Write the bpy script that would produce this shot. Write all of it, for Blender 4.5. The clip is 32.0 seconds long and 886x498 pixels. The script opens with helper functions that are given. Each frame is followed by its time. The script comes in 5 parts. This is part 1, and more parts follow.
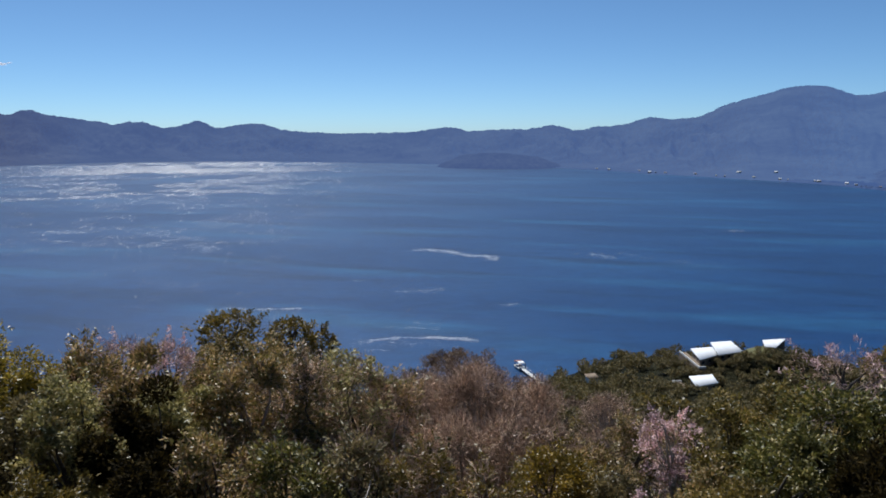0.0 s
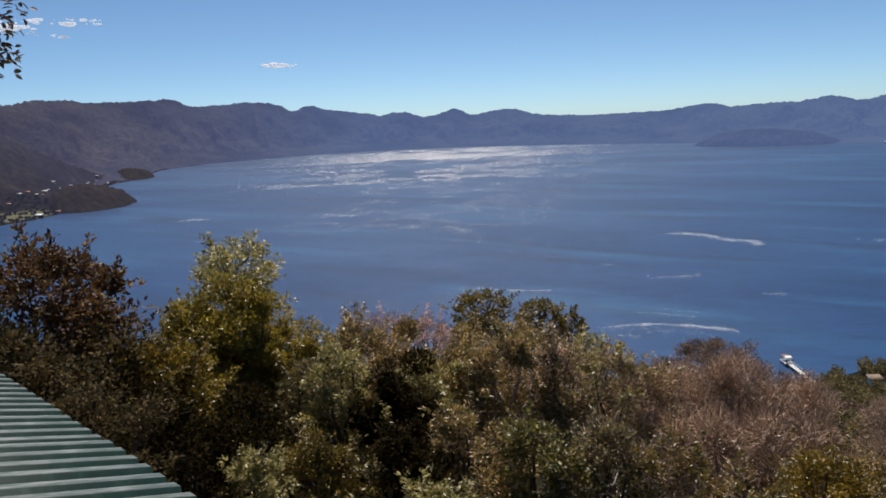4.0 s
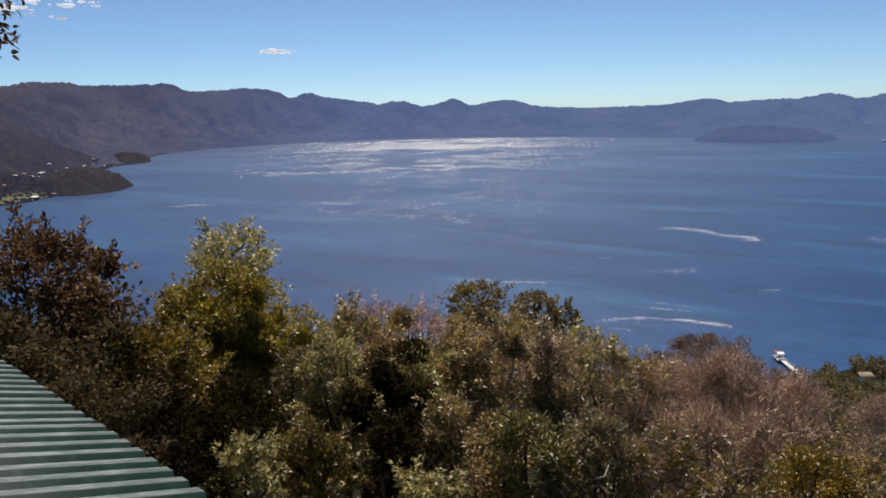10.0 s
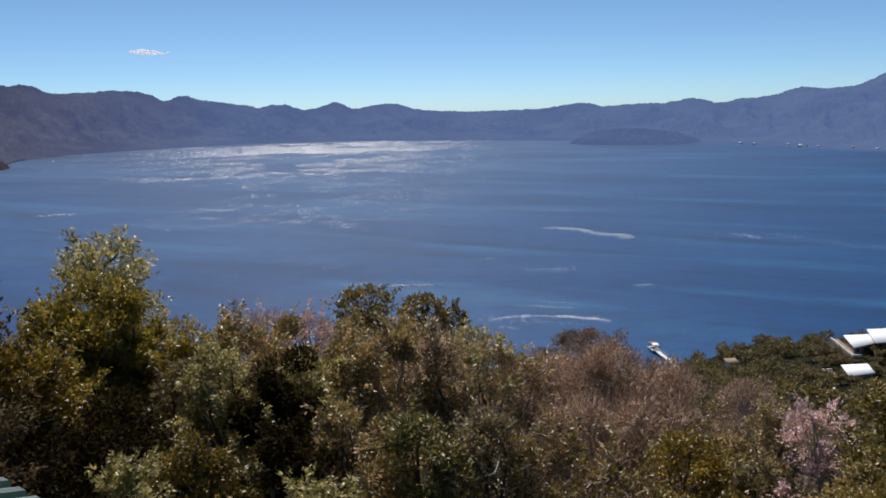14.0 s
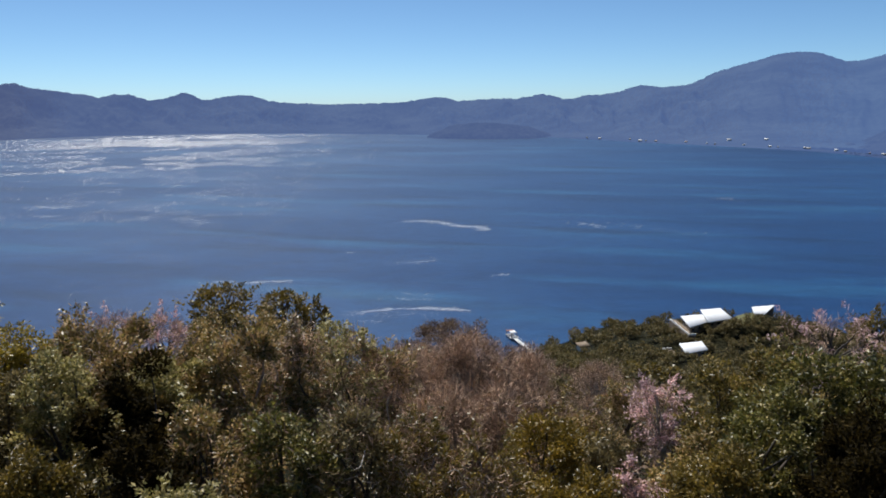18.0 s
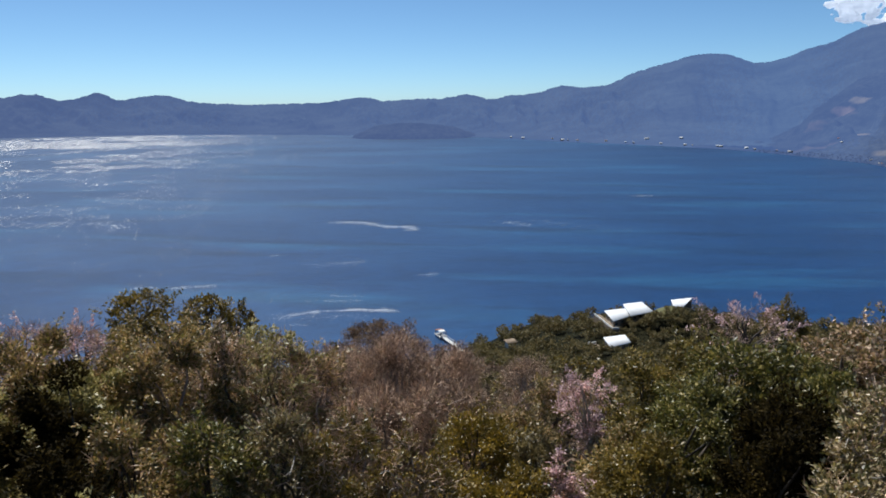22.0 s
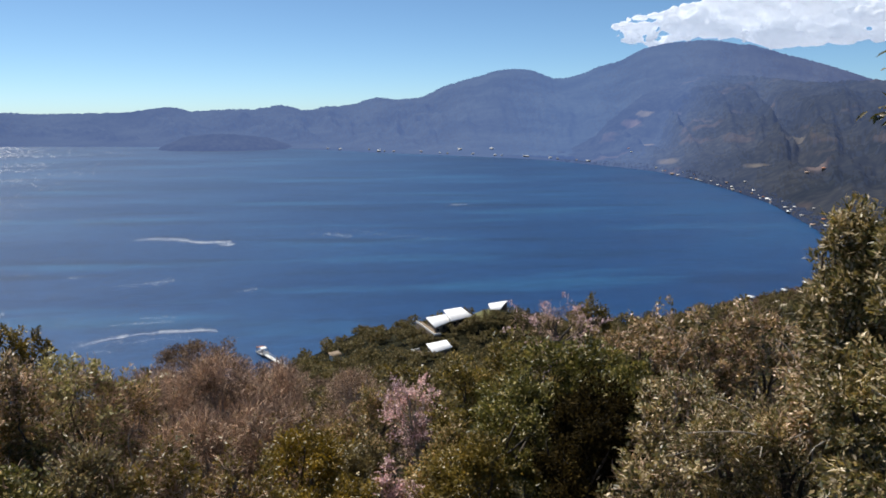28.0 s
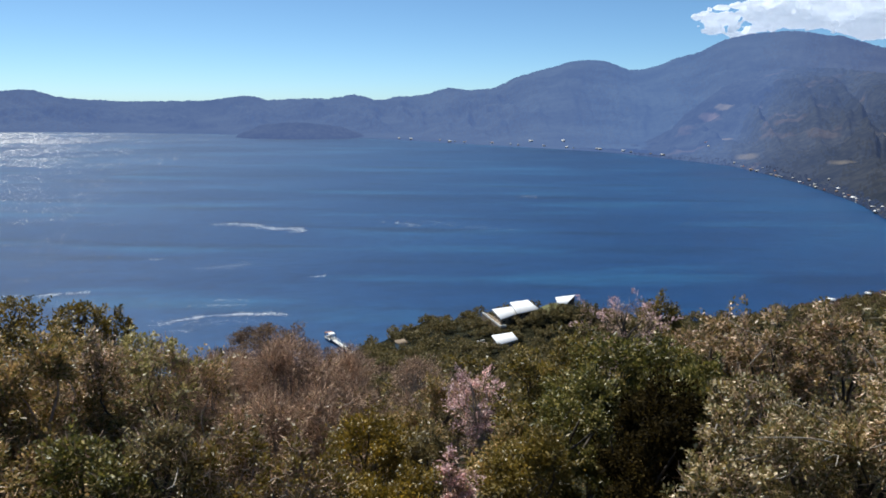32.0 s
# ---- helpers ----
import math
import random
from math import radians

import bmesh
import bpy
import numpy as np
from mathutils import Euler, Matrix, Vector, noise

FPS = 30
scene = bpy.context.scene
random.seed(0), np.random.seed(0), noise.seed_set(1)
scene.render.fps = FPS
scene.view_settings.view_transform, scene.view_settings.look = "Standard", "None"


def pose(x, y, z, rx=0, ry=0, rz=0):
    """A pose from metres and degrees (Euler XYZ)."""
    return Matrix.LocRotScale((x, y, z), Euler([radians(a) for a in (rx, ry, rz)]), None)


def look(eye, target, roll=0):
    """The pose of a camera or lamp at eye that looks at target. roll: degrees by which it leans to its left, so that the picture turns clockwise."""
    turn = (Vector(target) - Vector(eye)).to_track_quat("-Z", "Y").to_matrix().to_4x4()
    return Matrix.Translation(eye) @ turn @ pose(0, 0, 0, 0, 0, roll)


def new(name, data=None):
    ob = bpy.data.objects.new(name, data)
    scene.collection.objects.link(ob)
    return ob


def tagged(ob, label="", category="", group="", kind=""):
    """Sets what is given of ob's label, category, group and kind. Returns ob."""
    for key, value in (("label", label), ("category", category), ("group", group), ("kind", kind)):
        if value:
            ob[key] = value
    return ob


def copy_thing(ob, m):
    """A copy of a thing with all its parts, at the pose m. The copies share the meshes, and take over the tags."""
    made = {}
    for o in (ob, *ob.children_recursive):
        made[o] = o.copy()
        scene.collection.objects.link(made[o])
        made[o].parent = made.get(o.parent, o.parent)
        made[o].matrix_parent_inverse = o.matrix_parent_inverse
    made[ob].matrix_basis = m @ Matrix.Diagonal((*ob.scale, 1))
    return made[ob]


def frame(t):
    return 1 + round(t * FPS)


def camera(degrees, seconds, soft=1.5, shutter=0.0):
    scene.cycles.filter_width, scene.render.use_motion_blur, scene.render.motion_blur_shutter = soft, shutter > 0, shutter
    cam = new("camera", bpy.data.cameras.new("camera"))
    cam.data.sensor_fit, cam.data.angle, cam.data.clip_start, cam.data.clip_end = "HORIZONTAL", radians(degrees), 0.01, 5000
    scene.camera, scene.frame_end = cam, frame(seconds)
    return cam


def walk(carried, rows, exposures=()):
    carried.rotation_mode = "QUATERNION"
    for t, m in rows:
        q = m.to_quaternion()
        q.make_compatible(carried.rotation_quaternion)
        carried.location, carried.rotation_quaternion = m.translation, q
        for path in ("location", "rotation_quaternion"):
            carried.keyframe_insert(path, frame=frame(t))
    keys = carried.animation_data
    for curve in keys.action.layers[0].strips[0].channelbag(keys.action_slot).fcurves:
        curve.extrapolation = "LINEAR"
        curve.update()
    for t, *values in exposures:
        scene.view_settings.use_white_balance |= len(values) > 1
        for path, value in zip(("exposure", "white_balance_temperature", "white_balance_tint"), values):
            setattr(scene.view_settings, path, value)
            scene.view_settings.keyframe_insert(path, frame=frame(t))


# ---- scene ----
cam = camera(60.98, 32.0, soft=1.75)
PATH = [
    (0.0, pose(0, 0, 110, 81.30, 0.00, 0.00)),
    (0.5, pose(0, 0, 110, 81.64, -0.42, 4.92)),
    (1.0, pose(0, 0, 110, 81.10, 0.06, 8.15)),
    (1.5, pose(0, 0, 110, 80.82, 1.54, 10.11)),
    (2.0, pose(0, 0, 110, 80.87, 1.84, 11.80)),
    (2.5, pose(0, 0, 110, 80.75, 2.77, 13.44)),
    (3.0, pose(0, 0, 110, 80.50, 3.15, 14.84)),
    (3.5, pose(0, 0, 110, 80.33, 3.04, 16.56)),
    (4.0, pose(0, 0, 110, 80.39, 2.42, 18.71)),
    (4.5, pose(0, 0, 110, 80.52, 1.88, 20.22)),
    (6.5, pose(0, 0, 110, 80.28, 1.00, 19.77)),
    (7.0, pose(0, 0, 110, 80.12, 1.16, 20.05)),
    (7.5, pose(0, 0, 110, 80.18, 1.30, 19.76)),
    (8.0, pose(0, 0, 110, 80.06, 1.09, 19.69)),
    (8.5, pose(0, 0, 110, 79.86, 1.17, 19.74)),
    (9.0, pose(0, 0, 110, 79.80, 1.18, 19.75)),
    (9.5, pose(0, 0, 110, 79.69, 1.26, 19.45)),
    (10.0, pose(0, 0, 110, 79.64, 1.28, 18.61)),
    (10.5, pose(0, 0, 110, 79.48, 1.63, 17.48)),
    (11.0, pose(0, 0, 110, 79.26, 1.62, 16.35)),
    (11.5, pose(0, 0, 110, 79.48, 1.80, 16.15)),
    (12.0, pose(0, 0, 110, 79.62, 1.74, 15.81)),
    (12.5, pose(0, 0, 110, 79.51, 1.79, 15.47)),
    (13.0, pose(0, 0, 110, 79.61, 1.72, 14.81)),
    (13.5, pose(0, 0, 110, 79.56, 1.72, 12.69)),
    (14.0, pose(0, 0, 110, 79.72, 1.24, 9.86)),
    (14.5, pose(0, 0, 110, 79.00, 1.07, 7.14)),
    (15.0, pose(0, 0, 110, 79.07, 0.80, 6.35)),
    (15.5, pose(0, 0, 110, 78.97, 0.37, 4.39)),
    (17.5, pose(0, 0, 110, 79.17, 0.47, -0.22)),
    (18.0, pose(0, 0, 110, 79.08, 0.50, -0.77)),
    (18.5, pose(0, 0, 110, 78.97, 0.44, -1.41)),
    (19.0, pose(0, 0, 110, 78.89, 0.43, -2.32)),
    (19.5, pose(0, 0, 110, 78.76, 0.57, -3.55)),
    (20.0, pose(0, 0, 110, 78.90, 0.79, -4.16)),
    (20.5, pose(0, 0, 110, 78.87, 0.69, -4.25)),
    (21.0, pose(0, 0, 110, 78.85, 0.71, -4.55)),
    (21.5, pose(0, 0, 110, 79.02, 0.50, -5.07)),
    (22.0, pose(0, 0, 110, 79.04, 0.56, -6.40)),
    (22.5, pose(0, 0, 110, 79.08, 0.65, -7.92)),
    (23.0, pose(0, 0, 110, 78.83, 0.54, -9.11)),
    (23.5, pose(0, 0, 110, 78.96, 0.57, -9.76)),
    (24.0, pose(0, 0, 110, 79.39, 0.38, -11.66)),
    (24.5, pose(0, 0, 110, 79.44, 0.22, -13.62)),
    (25.0, pose(0, 0, 110, 79.65, 0.10, -15.29)),
    (25.5, pose(0, 0, 110, 80.02, 0.07, -16.91)),
    (27.5, pose(0, 0, 110, 79.70, 0.10, -18.68)),
    (28.0, pose(0, 0, 110, 79.79, 0.16, -20.14)),
    (28.5, pose(0, 0, 110, 79.71, 0.30, -22.03)),
    (29.0, pose(0, 0, 110, 79.56, 0.26, -23.56)),
    (29.5, pose(0, 0, 110, 79.62, 0.72, -23.56)),
    (30.0, pose(0, 0, 110, 79.57, 0.66, -23.40)),
    (30.5, pose(0, 0, 110, 79.21, 0.55, -22.29)),
    (31.0, pose(0, 0, 110, 78.89, 0.52, -19.71)),
    (31.5, pose(0, 0, 110, 78.97, -0.08, -16.26)),
    (32.0, pose(0, 0, 110, 79.10, -0.41, -14.78)),
]
walk(cam, PATH, [(0.0, -0.05, 5650, 10), (1.0, -0.02, 6200, 12), (3.0, 0.01, 6150, 12), (4.5, 0.05, 6400, 14), (7.0, 0.09, 6550, 16), (10.0, 0.11, 6450, 15), (14.0, 0.09, 6100, 12), (19.0, 0.09, 5950, 10), (24.0, 0.13, 5850, 8), (29.5, 0.29, 6350, 11), (32.0, 0.27, 6000, 7)])

# ---- world, sun ----
SUN_AZ, SUN_EL = -19.0, 56.0            # degrees: to the right of straight ahead, above the horizon
world = bpy.data.worlds.new("sky_world")
scene.world = world
world.use_nodes = True
wn = world.node_tree
sky = wn.nodes.new("ShaderNodeTexSky")
sky.sky_type = 'NISHITA'
sky.sun_disc = False
sky.sun_elevation = radians(SUN_EL)
sky.sun_rotation = radians(SUN_AZ)
sky.altitude = 700
sky.air_density = 0.55
sky.dust_density = 0.55
sky.ozone_density = 3.5
wn.nodes["Background"].inputs["Strength"].default_value = 0.094
tint = wn.nodes.new("ShaderNodeMix")            # clear dry-season air: a little more cyan than the model
tint.data_type, tint.blend_type = 'RGBA', 'MULTIPLY'
tint.inputs[0].default_value = 1.0
tint.inputs[7].default_value = (0.88, 1.03, 1.0, 1)
wn.links.new(sky.outputs["Color"], tint.inputs[6])
wn.links.new(tint.outputs[2], wn.nodes["Background"].inputs["Color"])

sun_dir = Vector((math.sin(radians(SUN_AZ)) * math.cos(radians(SUN_EL)),
                  math.cos(radians(SUN_AZ)) * math.cos(radians(SUN_EL)), math.sin(radians(SUN_EL))))
sun_data = bpy.data.lights.new("sun", 'SUN')
sun_data.energy = 5.0
sun_data.angle = radians(0.55)
sun_data.color = (1.0, 0.92, 0.80)
sun = new("sun", sun_data)
sun.matrix_world = look(sun_dir * 300 + Vector((0, 0, 110)), (0, 0, 110))

EYE = 110.0                              # the camera's height over the lake


# ---- small numeric helpers ----
def hash01(ix, iy, seed):
    h = (ix.astype(np.int64) * 374761393 + iy.astype(np.int64) * 668265263 + seed * 974711) & 0x7fffffff
    h = ((h ^ (h >> 13)) * 1274126177) & 0x7fffffff
    return ((h ^ (h >> 16)) & 0xffff) / 65535.0


def vnoise(x, y, seed=0):
    x, y = np.asarray(x, float), np.asarray(y, float)
    ix, iy = np.floor(x), np.floor(y)
    fx, fy = x - ix, y - iy
    fx, fy = fx * fx * (3 - 2 * fx), fy * fy * (3 - 2 * fy)
    a, b = hash01(ix, iy, seed), hash01(ix + 1, iy, seed)
    c, d = hash01(ix, iy + 1, seed), hash01(ix + 1, iy + 1, seed)
    return (a * (1 - fx) + b * fx) * (1 - fy) + (c * (1 - fx) + d * fx) * fy - 0.5


def fractal(x, y, seed=0, octaves=4):
    total, amp = 0.0, 1.0
    for k in range(octaves):
        total = total + amp * vnoise(x * 2 ** k, y * 2 ** k, seed + k * 17)
        amp *= 0.5
    return total


def smooth(a, b, t):
    t = np.clip((t - a) / (b - a), 0, 1)
    return t * t * (3 - 2 * t)


def along(pairs, az, ease=0.25):
    p = np.array(pairs, float)
    q = sum(np.interp(az + d, p[:, 0], p[:, 1]) for d in (-ease, 0.0, ease)) / 3
    return q


def polar(az, r):
    return r * math.sin(radians(az)), r * math.cos(radians(az))


def mesh_from(name, verts, faces, material=None, smooth_shade=False):
    """A mesh from arrays: faces all of one size."""
    verts, faces = np.asarray(verts, np.float32), np.asarray(faces, np.int32)
    me = bpy.data.meshes.new(name)
    n, k = faces.shape
    me.vertices.add(len(verts))
    me.vertices.foreach_set("co", verts.ravel())
    me.loops.add(n * k)
    me.loops.foreach_set("vertex_index", faces.ravel())
    me.polygons.add(n)
    me.polygons.foreach_set("loop_start", np.arange(0, n * k, k, dtype=np.int32))
    me.update(calc_edges=True)
    if smooth_shade:
        me.shade_smooth()
    if material:
        me.materials.append(material)
    return me


def grid_faces(rows, cols):
    i = np.arange(rows - 1)[:, None] * cols + np.arange(cols - 1)[None, :]
    return np.stack([i, i + cols, i + cols + 1, i + 1], -1).reshape(-1, 4)


def part(name, bm, material, parent, label=""):
    """Links a bmesh (or a mesh) as one mesh object under a thing or a part."""
    if isinstance(bm, bpy.types.Mesh):
        me = bm
    else:
        me = bpy.data.meshes.new(name)
        bm.to_mesh(me)
        bm.free()
        me.materials.append(material)
    ob = new(name, me)
    ob.parent = parent
    if label:
        ob["label"] = label
    return ob


def box_into(bm, x0, x1, y0, y1, z0, z1, bevel=0.0):
    m = Matrix.Translation(((x0 + x1) / 2, (y0 + y1) / 2, (z0 + z1) / 2)) @ Matrix.Diagonal((x1 - x0, y1 - y0, z1 - z0, 1))
    made = bmesh.ops.create_cube(bm, size=1, matrix=m)
    if bevel:
        edges = list({e for v in made["verts"] for e in v.link_edges})
        bmesh.ops.bevel(bm, geom=edges, offset=bevel, segments=1, affect='EDGES')
    return bm


def box(x0, x1, y0, y1, z0, z1, bevel=0.0):
    return box_into(bmesh.new(), x0, x1, y0, y1, z0, z1, bevel)


# ---- materials ----
def material(name):
    m = bpy.data.materials.new(name)
    m.use_nodes = True
    nt = m.node_tree
    return m, nt, nt.nodes["Principled BSDF"]


def noise_node(nt, scale, detail=4, rough=0.55, coords="Object", stretch=None, turn=0.0):
    tc = nt.nodes.new("ShaderNodeTexCoord")
    n = nt.nodes.new("ShaderNodeTexNoise")
    n.inputs["Scale"].default_value = scale
    n.inputs["Detail"].default_value = detail
    n.inputs["Roughness"].default_value = rough
    src = tc.outputs[coords]
    if stretch:
        mp = nt.nodes.new("ShaderNodeMapping")
        mp.vector_type = 'TEXTURE' if turn else 'POINT'
        mp.inputs["Scale"].default_value = [1 / v for v in stretch] if turn else stretch
        mp.inputs["Rotation"].default_value = (0, 0, radians(turn))
        nt.links.new(src, mp.inputs["Vector"])
        src = mp.outputs["Vector"]
    nt.links.new(src, n.inputs["Vector"])
    return n.outputs["Fac"]


def ramp_node(nt, fac, stops):
    r = nt.nodes.new("ShaderNodeValToRGB")
    el = r.color_ramp.elements
    while len(el) < len(stops):
        el.new(0.5)
    for e, (p, c) in zip(el, stops):
        e.position, e.color = p, (*c, 1)
    nt.links.new(fac, r.inputs["Fac"])
    return r.outputs["Color"]


def mix_node(nt, fac, a, b, blend='MIX'):
    m = nt.nodes.new("ShaderNodeMix")
    m.data_type, m.blend_type = 'RGBA', blend
    for sock, v in ((m.inputs[0], fac), (m.inputs[6], a), (m.inputs[7], b)):
        if isinstance(v, bpy.types.NodeSocket):
            nt.links.new(v, sock)
        elif isinstance(v, (int, float)):
            sock.default_value = v
        else:
            sock.default_value = (*v, 1)
    return m.outputs[2]


def bump_node(nt, height, strength, distance, bsdf):
    b = nt.nodes.new("ShaderNodeBump")
    b.inputs["Strength"].default_value = strength
    b.inputs["Distance"].default_value = distance
    nt.links.new(height, b.inputs["Height"])
    nt.links.new(b.outputs["Normal"], bsdf.inputs["Normal"])


def leaf_material(name, stops, rough=0.4, through_leaf=0.36, spec=0.5, warm=1.0, gain=1.12):
    """Leaves: each its own tint, some light coming through."""
    stops = [(p, (gain * c[0] * (1.09 + 0.2 * warm), gain * c[1] * (0.97 + 0.08 * warm), gain * c[2] * (0.86 - 0.2 * warm))) for p, c in stops]
    m, nt, b = material(name)
    geo = nt.nodes.new("ShaderNodeNewGeometry")
    col = ramp_node(nt, geo.outputs["Random Per Island"], stops)
    patch = noise_node(nt, 1.1, 3)
    col = mix_node(nt, 0.6, col, ramp_node(nt, patch, [(0.32, (0.3, 0.3, 0.32)), (0.68, (1.6, 1.52, 1.38))]), 'MULTIPLY')
    nt.links.new(col, b.inputs["Base Color"])
    b.inputs["Roughness"].default_value = rough
    b.inputs["Specular IOR Level"].default_value = spec
    tr = nt.nodes.new("ShaderNodeBsdfTranslucent")
    nt.links.new(col, tr.inputs["Color"])
    mx = nt.nodes.new("ShaderNodeMixShader")
    mx.inputs[0].default_value = through_leaf
    out = nt.nodes["Material Output"]
    nt.links.new(b.outputs[0], mx.inputs[1])
    nt.links.new(tr.outputs[0], mx.inputs[2])
    nt.links.new(mx.outputs[0], out.inputs["Surface"])
    return m


def plain(name, c1, c2, scale, rough=0.7, bump=0.0, dist=0.02, metallic=0.0, coords="Object"):
    m, nt, b = material(name)
    n = noise_node(nt, scale, 5, coords=coords)
    col = ramp_node(nt, n, [(0.3, c1), (0.7, c2)])
    nt.links.new(col, b.inputs["Base Color"])
    b.inputs["Roughness"].default_value = rough
    b.inputs["Metallic"].default_value = metallic
    if bump:
        bump_node(nt, n, bump, dist, b)
    return m


LEAF = {
    "olive": leaf_material("olive_leaves", [(0.0, (0.05, 0.055, 0.018)), (0.35, (0.12, 0.115, 0.034)), (0.65, (0.2, 0.16, 0.06)), (0.88, (0.31, 0.24, 0.13)), (1.0, (0.52, 0.45, 0.31))], warm=0.2, gain=1.62),
    "brown": leaf_material("brown_leaves", [(0.0, (0.035, 0.021, 0.015)), (0.5, (0.075, 0.046, 0.03)), (0.93, (0.12, 0.085, 0.035)), (1.0, (0.3, 0.24, 0.19))], rough=0.55, spec=0.3),
    "yellow": leaf_material("yellow_green_leaves", [(0.0, (0.085, 0.085, 0.014)), (0.5, (0.18, 0.16, 0.022)), (0.85, (0.28, 0.235, 0.034)), (1.0, (0.42, 0.34, 0.09))], through_leaf=0.4, warm=0.0, gain=1.4),
    "ochre": leaf_material("ochre_yellow_leaves", [(0.0, (0.085, 0.075, 0.012)), (0.5, (0.2, 0.155, 0.02)), (0.85, (0.32, 0.24, 0.03)), (1.0, (0.46, 0.35, 0.06))], through_leaf=0.4, warm=0.0, gain=0.95),
    "pale": leaf_material("pale_green_leaves", [(0.0, (0.1, 0.115, 0.045)), (0.5, (0.2, 0.21, 0.09)), (1.0, (0.46, 0.46, 0.3))], warm=0.6, gain=1.3),
    "dark": leaf_material("dark_green_leaves", [(0.0, (0.03, 0.038, 0.012)), (0.5, (0.068, 0.078, 0.022)), (0.9, (0.14, 0.14, 0.045)), (1.0, (0.34, 0.33, 0.2))], rough=0.42, gain=1.7, warm=0.55),
    "moss": leaf_material("mossy_yellow_green_leaves", [(0.0, (0.05, 0.05, 0.014)), (0.5, (0.115, 0.105, 0.025)), (0.85, (0.2, 0.165, 0.04)), (1.0, (0.42, 0.35, 0.17))], through_leaf=0.38, warm=0.0, gain=1.45),
    "oak": leaf_material("oak_leaves", [(0.0, (0.06, 0.06, 0.017)), (0.6, (0.13, 0.118, 0.034)), (1.0, (0.22, 0.185, 0.06))]),
    # tan and drygreen: palest stops are leaf highlights put into the random tint
    "tan": leaf_material("dry_tan_leaves", [(0.0, (0.05, 0.058, 0.02)), (0.2, (0.12, 0.115, 0.045)), (0.38, (0.24, 0.18, 0.075)), (0.5, (0.15, 0.145, 0.065)), (0.66, (0.36, 0.28, 0.215)), (0.78, (0.22, 0.19, 0.11)), (0.9, (0.56, 0.46, 0.4)), (1.0, (0.86, 0.78, 0.72))], warm=0.12, gain=1.35),
    "drygreen": leaf_material("dull_green_and_straw_leaves", [(0.0, (0.035, 0.045, 0.015)), (0.2, (0.09, 0.095, 0.036)), (0.38, (0.2, 0.165, 0.05)), (0.52, (0.11, 0.12, 0.05)), (0.68, (0.3, 0.255, 0.16)), (0.8, (0.17, 0.165, 0.08)), (0.92, (0.5, 0.47, 0.37)), (1.0, (0.82, 0.79, 0.7))], warm=0.12, gain=1.3),
    "twig": leaf_material("dry_brown_twigs", [(0.0, (0.16, 0.11, 0.09)), (0.5, (0.33, 0.27, 0.225)), (1.0, (0.62, 0.52, 0.45))], through_leaf=0.08, rough=0.8, spec=0.2, warm=0.05, gain=1.2),
    "pink": leaf_material("pink_blossoms", [(0.0, (0.34, 0.24, 0.26)), (0.5, (0.56, 0.43, 0.51)), (1.0, (0.84, 0.72, 0.8))], through_leaf=0.3, rough=0.6, warm=0.0),
    "umber": leaf_material("dull_brown_green_leaves", [(0.0, (0.028, 0.026, 0.013)), (0.5, (0.06, 0.052, 0.025)), (0.9, (0.11, 0.092, 0.045)), (1.0, (0.2, 0.17, 0.11))], warm=0.2, rough=0.7, spec=0.12),
    "grey": leaf_material("grey_green_leaves", [(0.0, (0.08, 0.085, 0.055)), (0.5, (0.14, 0.14, 0.095)), (1.0, (0.24, 0.23, 0.16))]),
    # near-black leaves: deep shade of the hollows put into the vine colour
    "ivy": leaf_material("near_black_shaded_vine_leaves", [(0.0, (0.010, 0.009, 0.005)), (0.6, (0.020, 0.019, 0.009)), (1.0, (0.05, 0.043, 0.018))], spec=0.06, rough=0.75, gain=1.0),
    # blue-grey tint: distance haze put into the leaf colour
    "shore": leaf_material("hazy_far_shore_leaves", [(0.0, (0.07, 0.074, 0.08)), (0.5, (0.11, 0.108, 0.108)), (1.0, (0.17, 0.155, 0.14))], rough=0.9, spec=0.05, warm=0.0),
    "wood": leaf_material("mid_slope_leaves", [(0.0, (0.06, 0.062, 0.03)), (0.5, (0.105, 0.102, 0.05)), (1.0, (0.18, 0.16, 0.09))], rough=0.6, spec=0.25, warm=0.35, gain=1.3),
    "drywood": leaf_material("mid_slope_dry_leaves", [(0.0, (0.085, 0.068, 0.052)), (0.5, (0.15, 0.118, 0.092)), (1.0, (0.25, 0.2, 0.16))], rough=0.8, spec=0.15, warm=0.0, gain=1.2),
}
BARK = plain("grey_brown_bark", (0.035, 0.028, 0.022), (0.11, 0.09, 0.072), 6, 0.9, 0.5, 0.02)
DRY_BARK = plain("dry_branch_bark", (0.19, 0.15, 0.128), (0.42, 0.345, 0.3), 6, 0.9, 0.4, 0.02)
PALE_BARK = plain("pale_grey_bark", (0.24, 0.21, 0.18), (0.45, 0.41, 0.36), 5, 0.85, 0.4, 0.02)
WHITE_ROOF = plain("white_painted_sheet_metal", (0.72, 0.73, 0.72), (0.86, 0.86, 0.85), 0.6, 0.45)
WHITE_WALL = plain("white_limewash", (0.55, 0.54, 0.5), (0.78, 0.77, 0.73), 0.7, 0.85, 0.2)
# ochre darkened: shade on the house fronts put into the wall colour
OCHRE_WALL = plain("shaded_ochre_render", (0.16, 0.115, 0.075), (0.26, 0.2, 0.14), 0.7, 0.9, 0.2)
DARK_OPENING = plain("dark_glazing", (0.02, 0.025, 0.03), (0.05, 0.055, 0.06), 1.5, 0.15)
RED_TILE = plain("terracotta_tile", (0.28, 0.12, 0.07), (0.42, 0.2, 0.13), 2.0, 0.85, 0.4)
